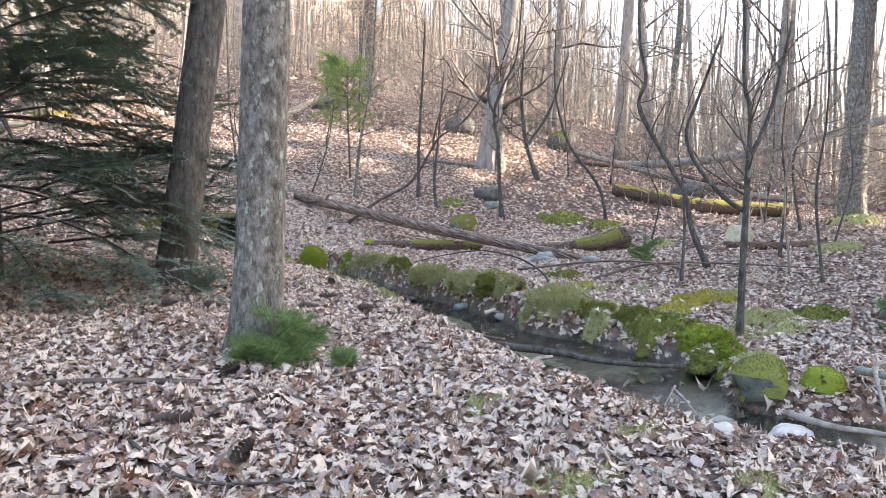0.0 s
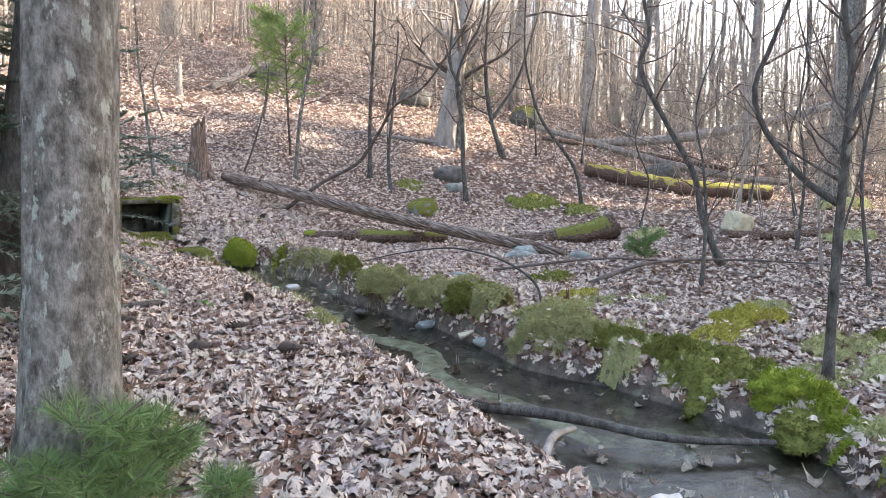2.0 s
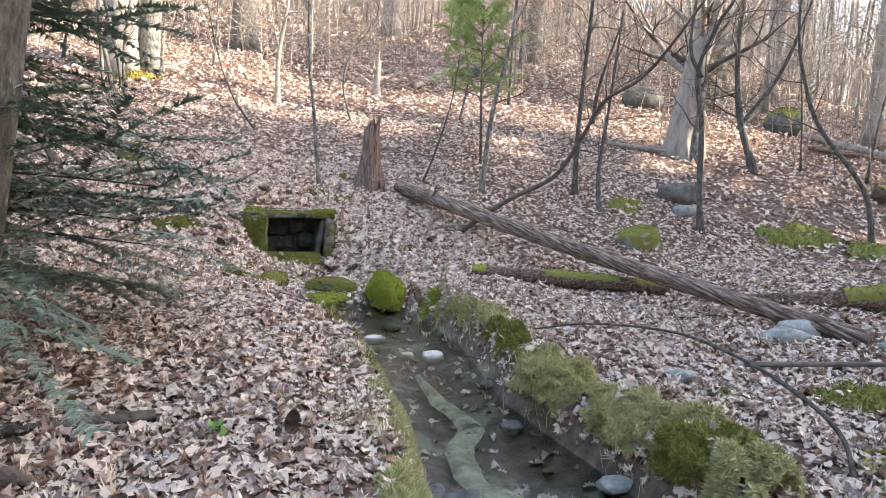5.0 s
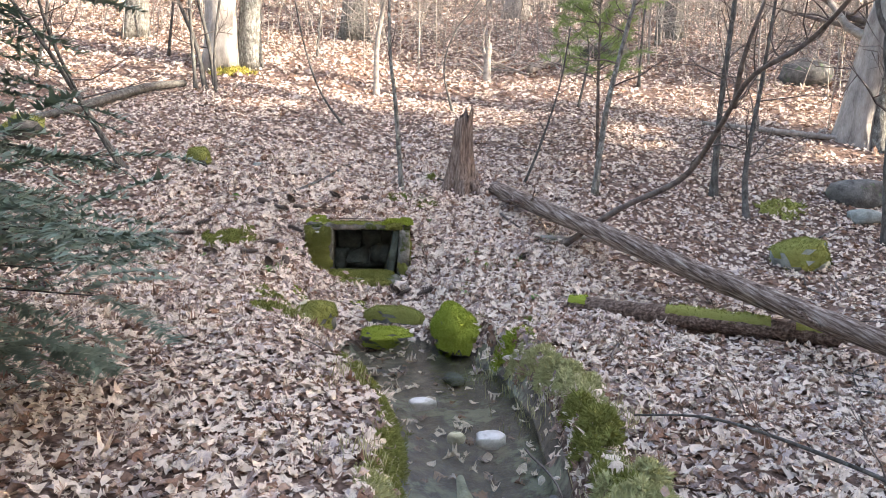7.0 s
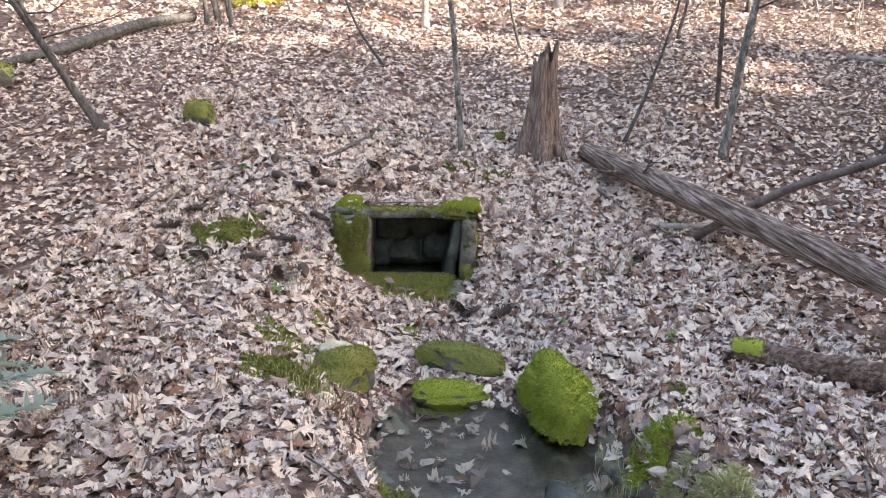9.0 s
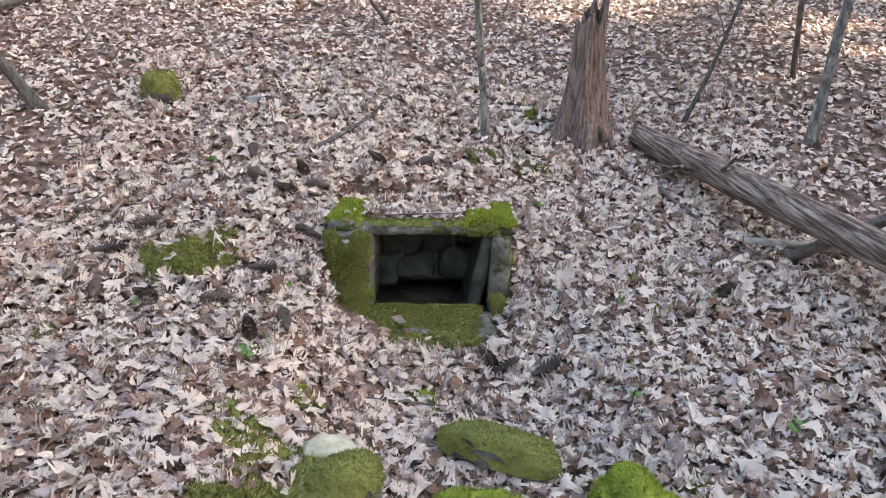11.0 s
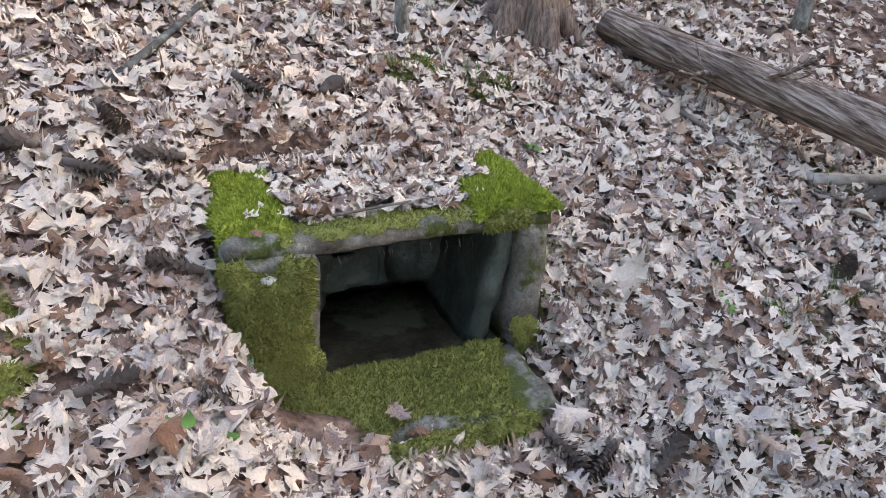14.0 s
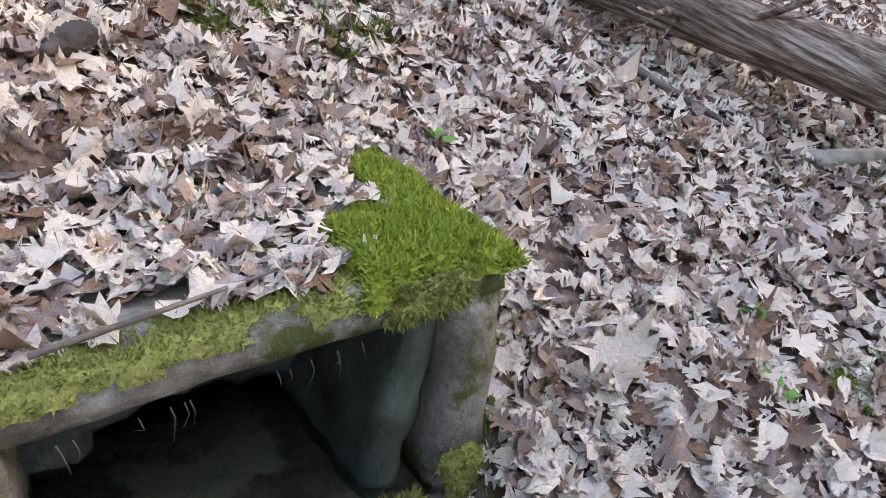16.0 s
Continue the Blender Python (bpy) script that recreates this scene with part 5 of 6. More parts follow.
for k, (x, y, h, lx, ly) in enumerate([(6.45, -5.56, 3.4, 0.12, 0.1), (6.5, -3.1, 2.6, 0.05, 0.1), (7.9, -3.8, 4.6, 0.1, 0.0), (3.6, -6.2, 2.2, 0.2, 0.1), (8.6, -6.3, 4, -0.1, 0.1), (9.0, -4.9, 4, 0.12, 0), (5.4, -6.4, 3.6, -0.12, 0.05), (5.1, -7.0, 3.8, 0.08, 0.1),
                                      (7.2, -7.0, 4.4, 0.05, 0.1), (10.5, -3.4, 5, -0.05, 0), (10.4, 1.9, 4.5, 0.1, 0), (9.2, 2.2, 4.0, -0.08, 0), (11.6, -1.8, 5, 0.06, 0), (6.4, 4.4, 5, 0, 0), (5.0, 6.2, 4, 0.05, 0), (3.4, 4.6, 3, 0.1, 0), (1.3, 4.4, 2.4, 0.15, 0),
                                      (6.0, 8.4, 5, 0.03, 0), (8.9, 5.4, 5, -0.04, 0), (-3.9, 6.9, 5, 0.05, 0), (-1.2, 7.6, 4, -0.05, 0), (2.6, 10.2, 5, 0.04, 0), (-5.2, 4.6, 4.5, 0.1, 0), (-4.6, 0.2, 4.5, 0.05, 0.05), (-6.2, 2.5, 5, 0.06, 0)]):
    gg = np.random.default_rng(300 + k)
    z = gz(x, y)
    w = gg.normal(0, 0.10, (4, 2))
    pts = [(x, y, z)] + [(x + lx * h * q + w[i, 0], y + ly * h * q + w[i, 1], z + h * q) for i, q in enumerate((0.28, 0.52, 0.78, 1.15))]
    pale = k in (2, 6, 13, 17, 21)
    sapling("bare_sapling", pts, 0.018 + 0.016 * gg.random(), 0.006, "bare pale understorey sapling" if pale else "bare dark understorey sapling", 320 + k, PALE_TWIG if pale else DARK_BARK, boughs=13, reach=1.3, first=0.2)


# brush pile of dead pale branches on the slope
brush = thing("brush_pile", (2.8, 7.4, gz(2.8, 7.4)), "tangle of pale dead branches on the slope", "brush pile")
gg = np.random.default_rng(77)
for k in range(16):
    x, y = 2.0 + 2.2 * gg.random(), 6.8 + 1.2 * gg.random()
    s = Soup()
    branchlets(s, gg, (x, y, gz(x, y) + 0.05), np.array([gg.normal(), 0.2 * gg.normal(), 0.25 + 0.2 * gg.random()]), 1.3 * (0.6 + gg.random()), 0.022, 1, 5, 0.6, 0.1, 3)
    part("dead_branch", s, PALE_TWIG, brush)


# ================= evergreens =================
def needle_spray(V, F, base, way, length, g, per=90, nl=0.05, flat=True, width=0.10):
    """Needles set along a twig."""
    n = int(per * length / 0.3)
    u = g.random(n)
    w = np.asarray(way, float)
    w = w / np.linalg.norm(w)
    side = np.cross(w, [0, 0, 1.0])
    side /= max(np.linalg.norm(side), 1e-6)
    p = np.asarray(base) + u[:, None] * length * w
    p[:, 2] -= 0.18 * length * u ** 2
    sgn = np.where(g.random(n) < 0.5, -1, 1)[:, None]
    d = side * sgn * (0.9 if flat else 0.5) + w * 0.5 + g.normal(0, 0.22 if flat else 0.65, (n, 3))
    d /= np.linalg.norm(d, axis=1, keepdims=True)
    ln = nl * (0.6 + 0.8 * g.random(n))[:, None]
    b = np.cross(d, [0, 0, 1.0] if flat else g.normal(0, 1, (n, 3)))
    b /= np.maximum(np.linalg.norm(b, axis=1, keepdims=True), 1e-6)
    q = np.stack([p - b * ln * width, p + b * ln * width, p + d * ln], 1).reshape(-1, 3)
    F.append(np.arange(len(q)).reshape(-1, 3) + sum(len(v) for v in V))
    V.append(q)


def evergreen(name, x, y, h, radius, label, seed, mt=NEEDLE, levels=16, r=0.06, low=0.3, nl=0.05, per=80, lean=(0, 0), at_origin=False, bias=None, twigs=8, group="", width=0.10):
    """A conifer: trunk, boughs, and flat sprays of needles along their twigs."""
    gg = np.random.default_rng(seed)
    z = 0.0 if at_origin else gz(x, y)
    t = thing(name, (x, y, z), label, "conifer", group)
    part("trunk", trunk_soup([(x, y, z - 0.1), (x + lean[0] * h / 2, y + lean[1] * h / 2, z + h / 2), (x + lean[0] * h, y + lean[1] * h, z + h)], [r, r * 0.6, r * 0.12], 12, seed), DARK_BARK, t)
    s, V, F = Soup(), [], []
    for k in range(levels):
        q = (k + gg.random() * 0.7) / levels
        zz = z + low + (h - low) * q
        for j in range(3):
            a = gg.random() * 6.28
            if bias is not None and gg.random() < 0.45:
                a = bias + gg.normal(0, 0.5)
            ln = radius * (1 - q) ** 0.8 * (0.65 + 0.5 * gg.random()) + 0.1
            d = np.array([np.cos(a), np.sin(a), 0.30 - 0.65 * gg.random() + 0.3 * q])
            b0 = np.array([x + lean[0] * (zz - z), y + lean[1] * (zz - z), zz])
            P = spline([b0, b0 + d * ln * 0.5, b0 + d * ln + np.array([0, 0, -0.14 * ln])], 6)
            tube(s, P, np.linspace(r * 0.22, 0.003, 6), 4, cap=False)
            for m in range(twigs):
                u = 0.2 + 0.8 * (m + gg.random()) / twigs
                p = P[min(int(u * 5), 4)] + (P[min(int(u * 5) + 1, 5)] - P[min(int(u * 5), 4)]) * (u * 5 % 1)
                w = d + np.cross(d, [0, 0, 1.0]) * gg.choice([-1, 1]) * (0.4 + 0.7 * gg.random()) + gg.normal(0, 0.26, 3)
                needle_spray(V, F, p, w, ln * (0.30 + 0.25 * gg.random()) * (1.15 - 0.5 * u) + 0.05, gg, per, nl, width=width)
    part("bough_framework", s, DARK_BARK, t)
    part("needles", big_mesh("needles", np.concatenate(V), np.concatenate(F)), mt, t)
    return t


evergreen("hemlock_tree", -3.1, -4.3, 5.2, 2.05, "dark green young hemlock with drooping boughs", 51, r=0.055, low=0.35, levels=32, per=95, nl=0.058, bias=-0.3, twigs=20, width=0.13)
evergreen("hemlock_tree", -4.4, -5.2, 5.0, 1.6, "dark green young hemlock with drooping boughs", 52, r=0.05, low=0.4, levels=28, per=90, nl=0.058, twigs=17, width=0.13)
evergreen("hemlock_tree", -3.4, -2.4, 5.5, 1.5, "dark green young hemlock with drooping boughs", 53, r=0.05, low=0.6, levels=24, per=80, nl=0.058, twigs=14, width=0.13)
# one long low bough that reaches out over the leaves
for k, (a, b, c) in enumerate([((-2.7, -4.1, 0.75), (-1.7, -3.75, 0.95), (-0.85, -3.5, 0.92)), ((-2.7, -4.1, 0.5), (-1.8, -3.9, 0.55), (-1.05, -3.65, 0.42)), ((-2.8, -4.1, 1.0), (-1.9, -3.6, 1.35), (-1.2, -3.2, 1.25))]):
    bough = thing("hemlock_bough", a, "low green hemlock bough reaching over the leaf litter", "conifer bough")
    P = spline([a, b, c], 12)
    part("stem", tube(Soup(), P, np.linspace(0.014, 0.003, 12), 5), DARK_BARK, bough)
    V, F, gg = [], [], np.random.default_rng(60 + k)
    for i in range(2, 12):
        for sg in (-1, 1, -1, 1, -1, 1, -1, 1):
            d = P[i] - P[i - 1]
            d /= np.linalg.norm(d)
            w = d * 0.7 + np.cross(d, [0, 0, 1.0]) * sg * (0.5 + 0.5 * gg.random()) + gg.normal(0, 0.12, 3)
            needle_spray(V, F, P[i], w, (0.40 - 0.018 * i) * (0.5 + 0.8 * gg.random()), gg, 130, 0.042, width=0.15)
    part("needles", big_mesh("needles", np.concatenate(V), np.concatenate(F)), NEEDLE, bough)


def pine_tuft(name, x, y, h, radius, label, seed, shoots=22, nl=0.065, mt=SEEDLING, z=None):
    """A seedling pine: a few shoots set all round with long soft needles."""
    gg = np.random.default_rng(seed)
    z = gz(x, y) if z is None else z
    t = thing(name, (x, y, z), label, "pine seedling")
    s, V, F = Soup(), [], []
    tube(s, [(x, y, z - 0.03), (x, y, z + h * 0.5), (x + 0.02, y, z + h * 0.8)], [0.008, 0.006, 0.003], 5)
    for k in range(shoots):
        a, q = gg.random() * 6.28, 0.1 + 0.85 * gg.random()
        d = np.array([np.cos(a), np.sin(a), 0.35 + 0.6 * gg.random()])
        p = np.array([x, y, z + h * 0.75 * q])
        ln = radius * (0.7 + 0.5 * gg.random())
        tube(s, [p, p + d * ln * 0.6, p + d * ln], [0.004, 0.003, 0.002], 4, cap=False)
        needle_spray(V, F, p + d * ln * 0.15, d, ln * 0.95, gg, 420, nl, flat=False, width=0.02)
    part("shoot_framework", s, TWIG, t)
    part("needles", big_mesh("needles", np.concatenate(V), np.concatenate(F)), mt, t)
    return t


for k, (x, y, h, r) in enumerate([(-1.52, -7.78, 0.38, 0.13), (-1.66, -7.80, 0.40, 0.14), (-1.42, -7.70, 0.30, 0.12), (-1.78, -7.72, 0.18, 0.10), (-1.60, -7.86, 0.20, 0.11), (-1.30, -7.92, 0.10, 0.07)]):
    pine_tuft("pine_seedling", x, y, h, r, "soft green pine seedling at the foot of an oak", 400 + k)
pine_tuft("pine_seedling", 3.25, -8.75, 0.35, 0.2, "soft green pine seedling beside a mossy tree", 410)
pine_tuft("pine_seedling", 4.35, -4.95, 0.35, 0.22, "small green pine seedling among leaves", 411)
pine_tuft("pine_seedling", -1.55, -5.35, 0.22, 0.16, "dark green seedling beside a leaning trunk", 412, mt=NEEDLE)
gg = np.random.default_rng(90)
pine = thing("white_pine", (3.0, 2.1, gz(3.0, 2.1)), "young white pine with a soft bright green crown", "pine")
s, V, F = Soup(), [], []
tube(s, [(3.0, 2.1, gz(3.0, 2.1) - 0.05), (2.95, 2.1, 2.4), (2.92, 2.1, 3.7)], [0.025, 0.02, 0.006], 7)
for k in range(48):
    a, q = gg.random() * 6.28, 2.3 + 1.45 * gg.random()
    d = np.array([np.cos(a), np.sin(a), 0.25 + 0.4 * gg.random()])
    p, ln = np.array([2.94, 2.1, q]), 0.68 * (0.6 + 0.5 * gg.random()) * (1.2 - 0.3 * (q - 2.3))
    tube(s, [p, p + d * ln * 0.6, p + d * ln], [0.008, 0.005, 0.002], 4, cap=False)
    for m in range(3):
        needle_spray(V, F, p + d * ln * (0.3 + 0.25 * m), d + gg.normal(0, 0.35, 3), 0.22, gg, 230, 0.10, flat=False, width=0.02)
part("framework", s, TWIG, pine)
part("needles", big_mesh("needles", np.concatenate(V), np.concatenate(F)), PINE, pine)
evergreen("pine_bush", 10.5, 6.5, 1.6, 0.8, "small green evergreen bush in the far woods", 54, PINE, 9, 0.03, 0.2, 0.09, 40, width=0.05)
# a small beech that keeps its tan leaves
beech = tree("beech_tree", up(7.4, 11.5, (0, 0), 7), [0.09, 0.07, 0.05, 0.02], "young beech with tan winter leaves", 55, BARK, TWIG, 0.25, 12, 1.6)
n = 1500
a = np.random.default_rng(56)
x, y = 7.4 + a.normal(0, 1.0, n), 11.5 + a.normal(0, 0.9, n)
v, f = leaves("leaves", x, y, gz(7.4, 11.5) + 2.0 + 4.2 * a.random(n), np.repeat([[0, -0.3, 1.0]], n, 0), 0.10 + 0.05 * a.random(n), 2, a, 0.3, 0.8)
part("leaves", big_mesh("leaves", v, f), TAN_LEAF, beech)

# unseen conifer stand, added beside the valley to keep the sun off it
stand = evergreen("shade_hemlock", 0, 0, 20, 4.6, "unseen tall dark hemlock added to shade the valley", 57, levels=30, r=0.25, low=7.0, nl=0.34, per=24, at_origin=True, group="conifer stand", twigs=12, width=0.22)
gg = np.random.default_rng(58)
spots = [(19 + 4.2 * i + gg.normal(0, 0.6), -7.6 - 1.7 * i - 3.4 * j + gg.normal(0, 0.6), 1.3) for i in range(3) for j in range(6) if i == 0 or j > 0]
# more unseen trees, added to shade the upper slope and the left side
spots += [(40, -3.5, 1.6), (-10, -9, 0.9), (-11, -3.5, 0.9)]
for k, (x, y, big) in enumerate(spots):
    m = pose(x, y, gz(x, y) - 0.2, 0, 0, 360 * gg.random())
    if k == 0:
        stand.matrix_basis = m
    else:
        copy_thing(stand, m @ Matrix.Diagonal((big, big, big * (0.85 + 0.3 * gg.random()), 1)))


# ================= far woods =================
kinds = []
for k in range(6):
    gg = np.random.default_rng(500 + k)
    w = gg.normal(0, 0.35, (3, 2))
    mt, tw = ((BARK, PALE_TWIG), (PALE_BARK, PALE_TWIG), (PALE_BARK, TWIG))[k % 3]
    r = 0.06 + 0.022 * k
    kinds.append(tree("bare_tree", [(0, 0, -0.2), (w[0, 0], w[0, 1], 5), (w[1, 0], w[1, 1], 10), (w[2, 0], w[2, 1], 16)], [r, r * 0.85, r * 0.65, r * 0.2],
                      ("bare grey woodland tree with fine branches", "bare pale woodland tree with fine branches", "bare pale woodland tree with darker twigs")[k % 3], 510 + k, mt, tw, 0.14, 15, 2.8, 0.4, 9, 2, 4, group="far woods"))
gg = np.random.default_rng(59)
placed, used = [], set()
while len(placed) < 130:
    az, dist = gg.uniform(-45, 78), 15 + 60 * gg.random() ** 1.1
    x, y = -1 + dist * math.sin(radians(az)), -8 + dist * math.cos(radians(az))
    if y < -3.5 or (x < 12 and y < 7.5) or (-9 < x < 9 and y < 17) or any(math.hypot(x - a, y - b) < 1.3 for a, b in placed):
        continue
    placed.append((x, y))
    k = int(gg.integers(0, 6))
    m = pose(x, y, gz(x, y), gg.normal(0, 2), gg.normal(0, 2), 360 * gg.random())
    if k in used:
        copy_thing(kinds[k], m)
    else:
        used.add(k)
        kinds[k].matrix_basis = m
# far thicket: thin stems and twigs beyond counting
s, gg = Soup(), np.random.default_rng(61)
for k in range(1700):
    az, dist = gg.uniform(-48, 80), 26 + 60 * gg.random()
    x, y = -1 + dist * math.sin(radians(az)), -8 + dist * math.cos(radians(az))
    if y < -2:
        continue
    h, r, z = 5 + 9 * gg.random(), 0.03 + 0.07 * gg.random(), gz(x, y)
    w = gg.normal(0, 0.35, 4)
    tube(s, [(x, y, z - 0.2), (x + w[0], y + w[1], z + h * 0.5), (x + w[0] + w[2], y + w[1] + w[3], z + h)], [r, r * 0.7, r * 0.15], 4, cap=False)
    for j in range(7):
        q = 0.12 + 0.8 * gg.random()
        d = gg.normal(0, 1, 3)
        d[2] = abs(d[2]) * 0.7 + 0.2
        p = np.array([x + w[0] * min(2 * q, 1), y + w[1] * min(2 * q, 1), z + h * q])
        p2 = p + d * (0.7 + 0.9 * gg.random())
        tube(s, [p, (p + p2) / 2 + gg.normal(0, 0.1, 3), p2], [r * 0.4, r * 0.28, r * 0.1], 3, cap=False)
tagged(part("far_thicket", s, PALE_TWIG), "haze of thin bare stems and twigs in the far woods", "thicket", kind="stuff")


s, gg = Soup(), np.random.default_rng(64)
for k in range(1500):
    x, y = gg.uniform(-9, 28), gg.uniform(-4.5, 20)
    if (x < 5.2 and y < 7.0) or (x < 9 and y < 3.2 and y > -3) or (x < 8 and y < -2):
        continue
    h, r, z = 1.5 + 3.0 * gg.random(), 0.006 + 0.010 * gg.random(), gz(x, y)
    w = gg.normal(0, 0.25, 4)
    top = np.array([x + w[0] + w[2], y + w[1] + w[3], z + h])
    tube(s, [(x, y, z - 0.1), (x + w[0], y + w[1], z + h * 0.5), top], [r, r * 0.75, r * 0.3], 3, cap=False)
    for j in range(9):
        q = 0.2 + 0.75 * gg.random()
        d = gg.normal(0, 1, 3)
        d[2] = abs(d[2]) * 0.5 + 0.15
        p = np.array([x, y, z]) + (top - np.array([x, y, z])) * q
        ln = 0.5 + 0.9 * gg.random()
        p2, p3 = p + d * ln * 0.5, p + d * ln + gg.normal(0, 0.15, 3)
        tube(s, [p, p2, p3], [r * 0.6, r * 0.45, r * 0.2], 3, cap=False)
        p4 = p2 + (d + gg.normal(0, 0.8, 3)) * ln * 0.4
        tube(s, [p2, (p2 + p4) / 2 + gg.normal(0, 0.03, 3), p4], [r * 0.4, r * 0.3, r * 0.15], 3, cap=False)
tagged(part("understorey_thicket", s, PALE_TWIG), "thin pale bare shrub stems and twigs among the trees", "thicket", kind="stuff")


# ================= small things =================
def stick(pts, r, label, seed, mt=TWIG, name="fallen_stick"):
    P = [(x, y, (gz(x, y) if z is None else z) + 0.03) for x, y, z in pts]
    P = spline(P, 14)
    return tagged(part(name, tube(Soup(), P, np.linspace(r, r * 0.4, 14), 6, 0.08, seed), mt), label, "stick")


stick([(-0.75, 0.80, None), (-0.4, 1.3, None), (-0.02, 2.05, None)], 0.018, "thin dark stick lying on the slope", 1, DARK_BARK)
stick([(-1.40, 0.35, None), (-1.2, 0.2, None), (-1.05, 0.08, None)], 0.014, "short grey stick beside a moss mound", 2)
stick([(-1.95, 0.15, None), (-1.75, 0.5, None)], 0.02, "short grey stick among leaves", 3)
stick([(1.85, 0.15, 0.50), (2.15, 0.02, 0.52), (2.5, -0.15, 0.55)], 0.028, "pale lichened branch lying below a log", 4, PALE_TWIG)
stick([(1.5, 0.65, 0.70), (1.75, 0.2, 0.52), (1.95, -0.05, None)], 0.012, "thin bare twig below a log", 5)
stick([(-0.2, -0.0, 0.665), (0.0, 0.02, 0.67), (0.2, 0.06, 0.665)], 0.005, "thin twig lying on the slab", 6)
stick([(-0.05, -7.0, -0.2), (0.31, -7.36, -0.21), (0.54, -7.68, -0.22), (0.72, -8.0, -0.24), (1.15, -8.3, -0.26)], 0.035, "dark wet branch lying across the creek", 7, DARK_BARK, "creek_branch")
stick([(0.02, -7.92, -0.26), (0.25, -7.75, -0.22), (0.44, -7.70, -0.23)], 0.03, "pale forked branch lying in the creek", 8, PALE_TWIG, "creek_branch")
stick([(0.66, -8.62, -0.27), (0.55, -8.8, -0.28), (0.42, -9.0, -0.30)], 0.012, "pale peeled root in the creek", 9, PALE_TWIG, "creek_branch")
stick([(0.72, -8.58, -0.27), (0.50, -8.72, -0.28), (0.36, -8.8, -0.30)], 0.009, "pale peeled root in the creek", 10, PALE_TWIG, "creek_branch")
stick([(0.62, -9.4, -0.2), (0.50, -9.7, -0.16), (0.55, -10.0, -0.15), (0.4, -10.4, None)], 0.02, "pale branch at the creek's edge", 11, PALE_TWIG)
stick([(1.5, -9.3, -0.1), (1.0, -9.75, 0.0), (0.6, -10.1, -0.1)], 0.028, "pale lichened branch over the creek", 12, BLUE_ROCK)
stick([(1.6, -9.6, -0.1), (1.1, -9.6, 0.05), (0.7, -9.85, -0.1)], 0.02, "pale lichened branch over the creek", 13, PALE_TWIG)
stick([(-2.1, -8.0, None), (-2.6, -7.8, None), (-3.4, -7.75, None), (-4.0, -7.4, None)], 0.018, "thin stick lying on the leaves", 14)
stick([(-0.85, -5.0, None), (-1.4, -5.15, None), (-1.6, -5.0, None)], 0.025, "dark root stick beside a leaning trunk", 15, DARK_BARK)
stick([(3.0, -5.4, None), (3.9, -5.4, 0.1), (4.9, -5.7, 0.1), (6.0, -6.6, None)], 0.022, "long thin fallen branch on the leaves", 16)
stick([(2.6, -4.4, None), (3.6, -5.0, 0.12), (4.4, -5.5, 0.08)], 0.016, "long thin fallen branch on the leaves", 17)
stick([(0.95, -3.6, -0.1), (0.95, -4.3, 0.0), (0.75, -4.9, -0.15)], 0.006, "thin twig hanging over the creek", 18)
stick([(-0.1, -7.3, None), (0.1, -7.5, -0.1), (0.3, -7.3, -0.15)], 0.012, "thin forked twig on the bank", 19)
stick([(1.10, -5.85, -0.24), (1.2, -5.9, -0.20)], 0.028, "short pale broken stick at the creek's edge", 20, CREAM_ROCK)
stick([(1.32, -5.95, -0.2), (1.38, -5.85, -0.12)], 0.016, "short white stick at the creek's edge", 21, WHITE_ROCK)
gg = np.random.default_rng(62)
for k in range(60):
    x, y, a, ln = gg.uniform(-3, 5), gg.uniform(-9.5, 4), gg.random() * 6.28, 0.25 + 0.6 * gg.random()
    d, w = creek_near(np.array([x]), np.array([y]))
    if d[0] < w[0] + 0.3 or (abs(x) < 0.9 and -0.7 < y < 0.9):
        continue
    stick([(x, y, None), (x + 0.5 * ln * math.cos(a), y + 0.5 * ln * math.sin(a), None), (x + ln * math.cos(a + 0.3), y + ln * math.sin(a + 0.3), None)], 0.004 + 0.006 * gg.random(), "thin fallen twig on the leaf litter", 30 + k, (TWIG, DARK_BARK, PALE_TWIG)[k % 3], "fallen_twig")


def cone_soup():
    """A pine cone lying along x: overlapping open scales round a core."""
    s, gg = Soup(), np.random.default_rng(5)
    tube(s, [(-0.06, 0, 0), (0, 0, 0), (0.06, 0, 0)], [0.010, 0.013, 0.004], 7)
    for k in range(70):
        u, a = k / 70, k * 2.39996
        r = 0.027 * math.sin(math.pi * min(0.12 + 0.86 * (1 - u), 1)) ** 0.7
        c, sn = math.cos(a), math.sin(a)
        p = np.array([-0.058 + 0.115 * u, 0, 0])
        out, side = np.array([0.55, 0.85 * c, 0.85 * sn]), np.array([0, -sn, c])
        tip = p + out * r * 1.15
        s.add([p + side * 0.003, p - side * 0.003, tip - side * 0.008, tip + side * 0.008, tip + out * 0.004], [(0, 1, 2, 3), (3, 2, 4)])
    return s


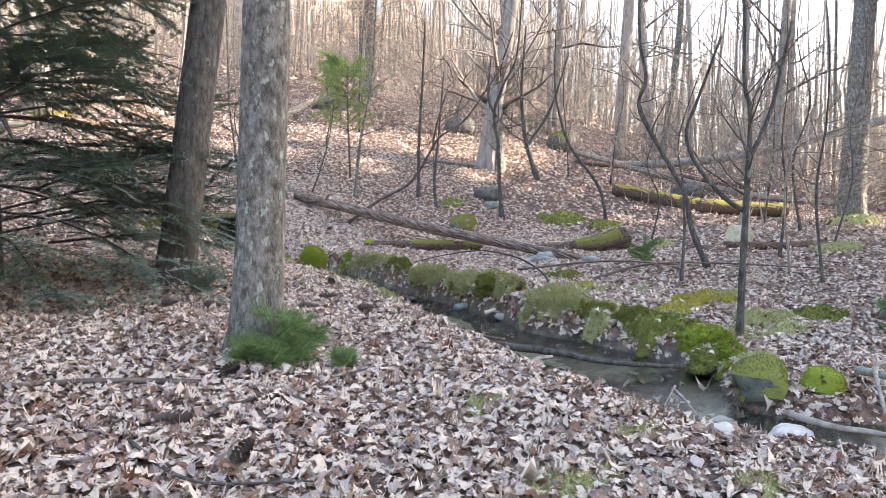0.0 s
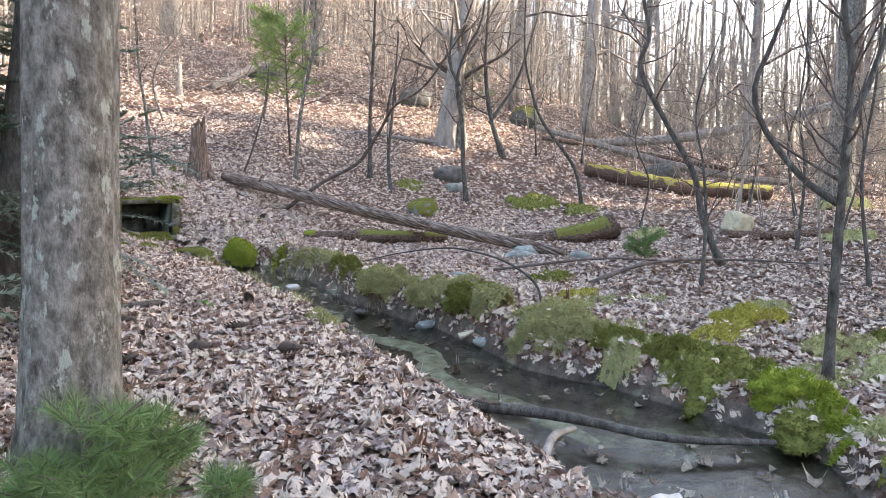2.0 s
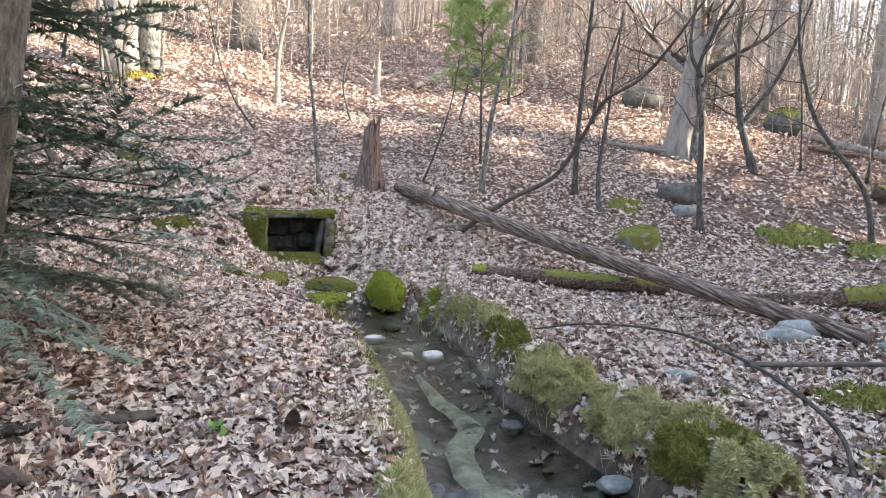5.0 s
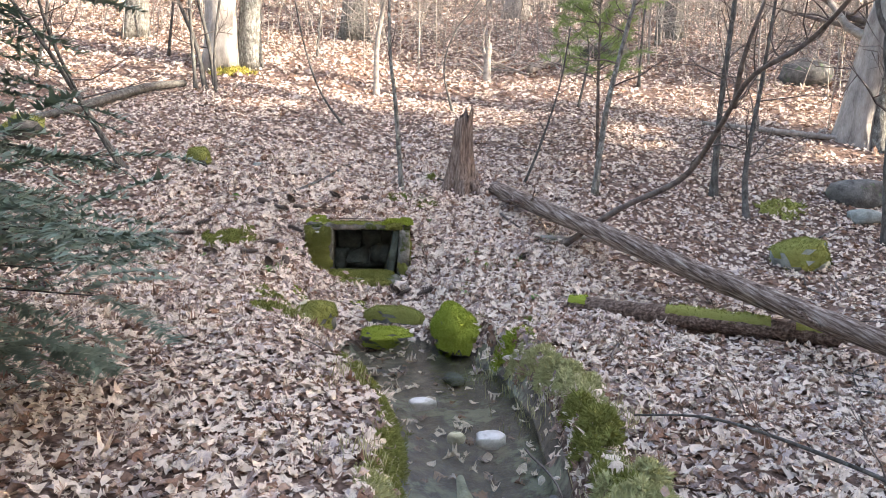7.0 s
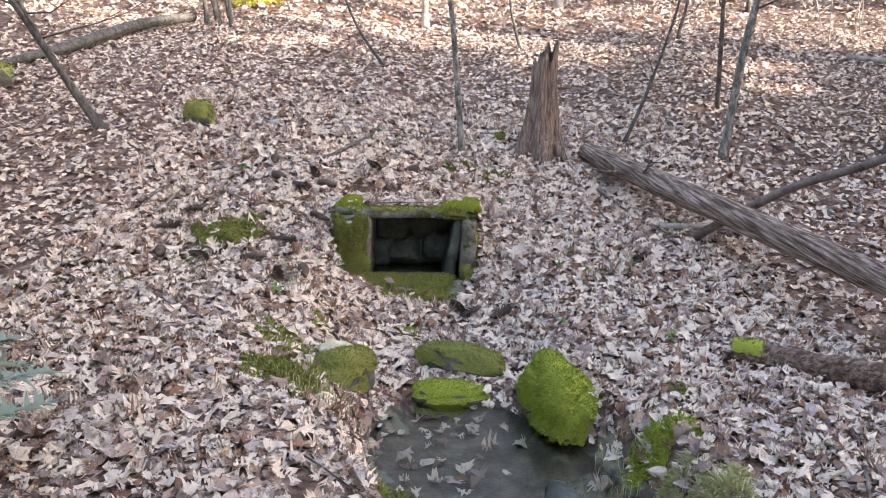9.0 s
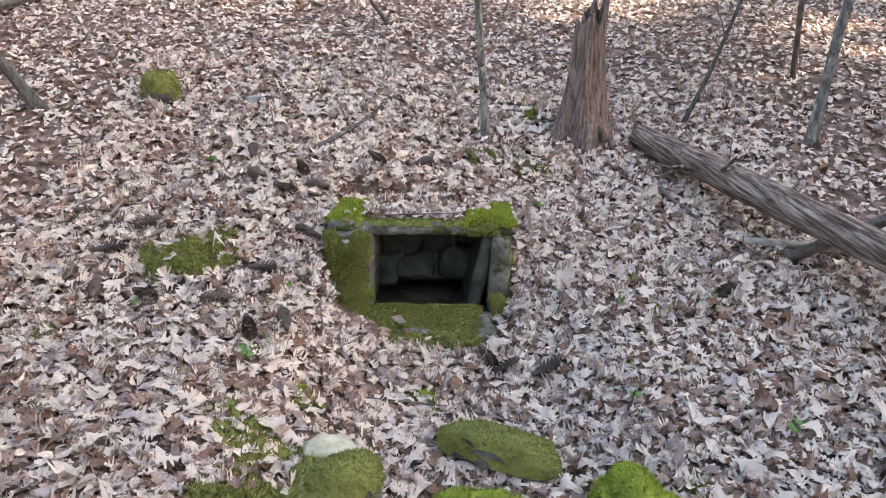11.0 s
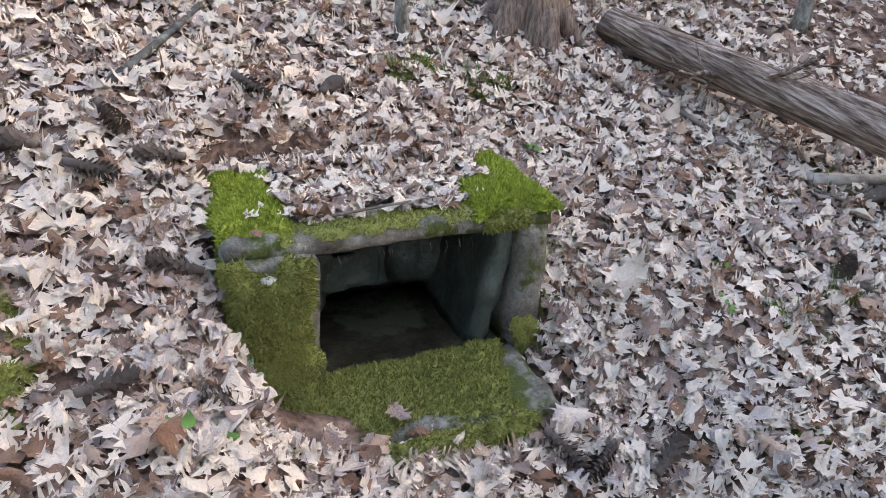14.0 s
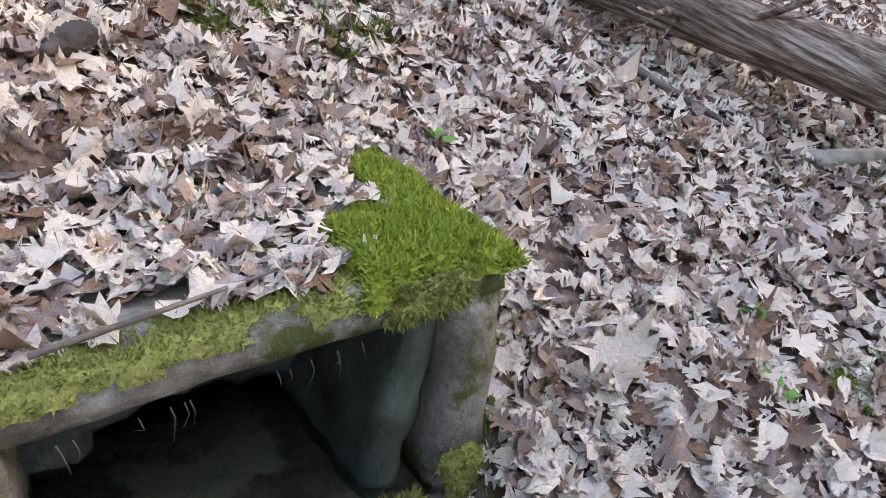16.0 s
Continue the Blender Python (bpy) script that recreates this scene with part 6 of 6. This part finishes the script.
cone0 = tagged(part("pine_cone", cone_soup(), CONE), "brown open pine cone lying on the leaves", "pine cone", "pine cones")
cones = [(-0.80, -0.31), (-1.55, -0.52), (-1.0, 0.5), (0.44, -0.55), (0.35, -0.48), (-1.61, -0.2), (-0.54, -0.36), (-0.94, -0.6), (-0.74, -0.82), (-0.81, 0.37), (-0.6, -0.73), (-0.62, 0.05), (-1.5, 0.05), (-0.75, 0.6), (-1.3, -0.55), (0.62, -0.62), (-0.62, 0.42), (1.6, -0.3),
         (-0.3, 0.75), (0.0, 0.8), (-1.1, 0.8), (-1.9, -7.9), (-2.1, -8.9), (-2.3, -8.5), (-1.2, -5.6), (-0.6, -5.9), (-1.3, -6.3), (-0.9, -6.2), (-1.9, -5.9), (-1.6, -6.0), (-0.5, -6.5), (-0.3, -5.2)]
for k, (x, y) in enumerate(cones):
    n = normals(np.array([x]), np.array([y]))[0]
    m = Matrix.Translation((x, y, gz(x, y) + 0.055)) @ Matrix.Scale(1.1, 4) @ Vector(n).to_track_quat("Z", "Y").to_matrix().to_4x4() @ pose(0, 0, 0, 60 * k, 8, 77 * k)
    if k:
        copy_thing(cone0, m)
    else:
        cone0.matrix_basis = m


def herb(x, y, h, label, seed):
    """A seedling with a few small leaves."""
    gg = np.random.default_rng(seed)
    t = thing("seedling", (x, y, gz(x, y)), label, "seedling")
    for k in range(5):
        v, f = leaves("leaf", np.array([x + gg.normal(0, h * 0.5)]), np.array([y + gg.normal(0, h * 0.5)]), np.array([gz(x, y) + 0.02 + 0.7 * h * gg.random()]), np.array([[0, -0.3, 1.0]]),
                      np.array([h * (0.7 + 0.5 * gg.random())]), 2, gg, 0.3, 0.6)
        part("leaf", big_mesh("leaf", v, f), HERB, t)
    return t


for k, (x, y, h) in enumerate([(-0.72, -0.98, 0.05), (-1.34, 0.70, 0.045), (0.72, 0.52, 0.04), (-0.68, -0.42, 0.04), (-0.55, -0.45, 0.035), (1.15, -0.15, 0.035), (1.05, -0.3, 0.035), (-1.35, -0.6, 0.04), (1.5, -1.3, 0.05), (-0.6, -5.2, 0.05), (0.55, -0.1, 0.03), (0.95, -1.0, 0.04)]):
    herb(x, y, h, "small fresh green seedling among dry leaves", 700 + k)


def grass_tuft(x, y, h, n, label, seed, mt=STRAW, spread=0.08):
    gg = np.random.default_rng(seed)
    V = []
    for k in range(n):
        px, py = x + gg.normal(0, spread), y + gg.normal(0, spread)
        z = gz(px, py)
        a, l = gg.random() * 6.28, h * (0.5 + 0.8 * gg.random())
        dx, dy = math.cos(a) * l * 0.5, math.sin(a) * l * 0.5
        V += [(px - 0.0016, py, z), (px + 0.0016, py, z), (px + dx * 0.45 - 0.0012, py + dy * 0.45, z + l * 0.75), (px + dx * 0.45 + 0.0012, py + dy * 0.45, z + l * 0.75), (px + dx, py + dy, z + l * 0.7)]
    f = [q for k in range(n) for q in ((5 * k, 5 * k + 1, 5 * k + 3, 5 * k + 2), (5 * k + 2, 5 * k + 3, 5 * k + 4))]
    return tagged(part("grass_tuft", Soup().add(V, f), mt), label, "grass", kind="stuff")


for k, (x, y) in enumerate([(1.10, -2.55), (1.22, -2.85), (1.28, -3.25), (1.15, -3.0), (1.4, -3.6), (1.2, -4.1), (1.18, -4.6), (0.95, -2.2), (-0.4, -1.85), (-0.25, -2.0), (0.1, -3.0), (0.2, -3.9), (0.1, -5.2), (1.3, -5.3)]):
    grass_tuft(x, y, 0.11, 70, "dry yellow-green grass hanging over the creek bank", 800 + k)
for k, (x, y) in enumerate([(0.45, 1.0), (1.50, -0.36), (0.52, -0.05), (1.27, -0.4), (-0.65, -0.9), (1.95, 0.1), (0.7, 0.95)]):
    grass_tuft(x, y, 0.09, 26, "thin green grass tuft among dry leaves", 830 + k, HERB, 0.05)
# stray leaves on the moss, and drifted against the box
gg = np.random.default_rng(65)
X, Y, Z = [], [], []
for x, y, top, a, b in MOSS_TOPS:
    if x < 4.5:
        for k in range(int(2 + 60 * a * b)):
            q, r = gg.random() * 6.28, 0.85 * gg.random() ** 0.5
            X.append(x + a * r * math.cos(q))
            Y.append(y + b * r * math.sin(q))
            Z.append(top - (top - gz(x, y)) * r * r * 0.8 + 0.006)
for k in range(520):
    sg = gg.choice([-1, 1])
    x, y = sg * (0.515 + 0.22 * gg.random()), gg.uniform(-0.45, 0.62)
    X.append(x)
    Y.append(y)
    Z.append(gz(sg * max(abs(x), 0.60), y) + 0.02)
for x0, x1, y0, y1, n, low in ((-0.64, 0.56, 0.44, 0.72, 330, 0.664), (0.40, 0.60, -0.50, -0.04, 150, -1), (-0.64, -0.44, -0.50, -0.09, 130, -1), (-0.5, 0.55, -0.62, -0.38, 200, -1)):
    for k in range(n):
        x, y = gg.uniform(x0, x1), gg.uniform(y0, y1)
        X.append(x)
        Y.append(y)
        Z.append(max(gz(x, y) + 0.012, low))
X, Y, Z = np.array(X), np.array(Y), np.array(Z)
litter("leaf_litter", X, Y, Z, np.repeat([[0, -0.3, 1.0]], len(X), 0), 0.035, 0.085, (0.4, 0.15, 0.45, 0), "stray dry leaves on moss and against the spring box", gg, 0.02, 0.6)
# sunken wet leaves in the creek
gg = np.random.default_rng(63)
P = spline(CREEK, 200)[:150]
i = gg.integers(0, 150, 420)
u = gg.normal(0, 0.75, 420).clip(-1, 1)
x, y = P[i, 0] + u * P[i, 2] * 0.9, P[i, 1] + gg.normal(0, 0.1, 420)
litter("sunken_leaves", x, y, np.minimum(height(x, y) + 0.015, water_level(y) - 0.01), np.repeat([[0, 0, 1.0]], 420, 0), 0.05, 0.11, (0.4, 0.3, 0.3, 0), "dark wet leaves lying on the creek bed", gg, 0.01, 0.1)
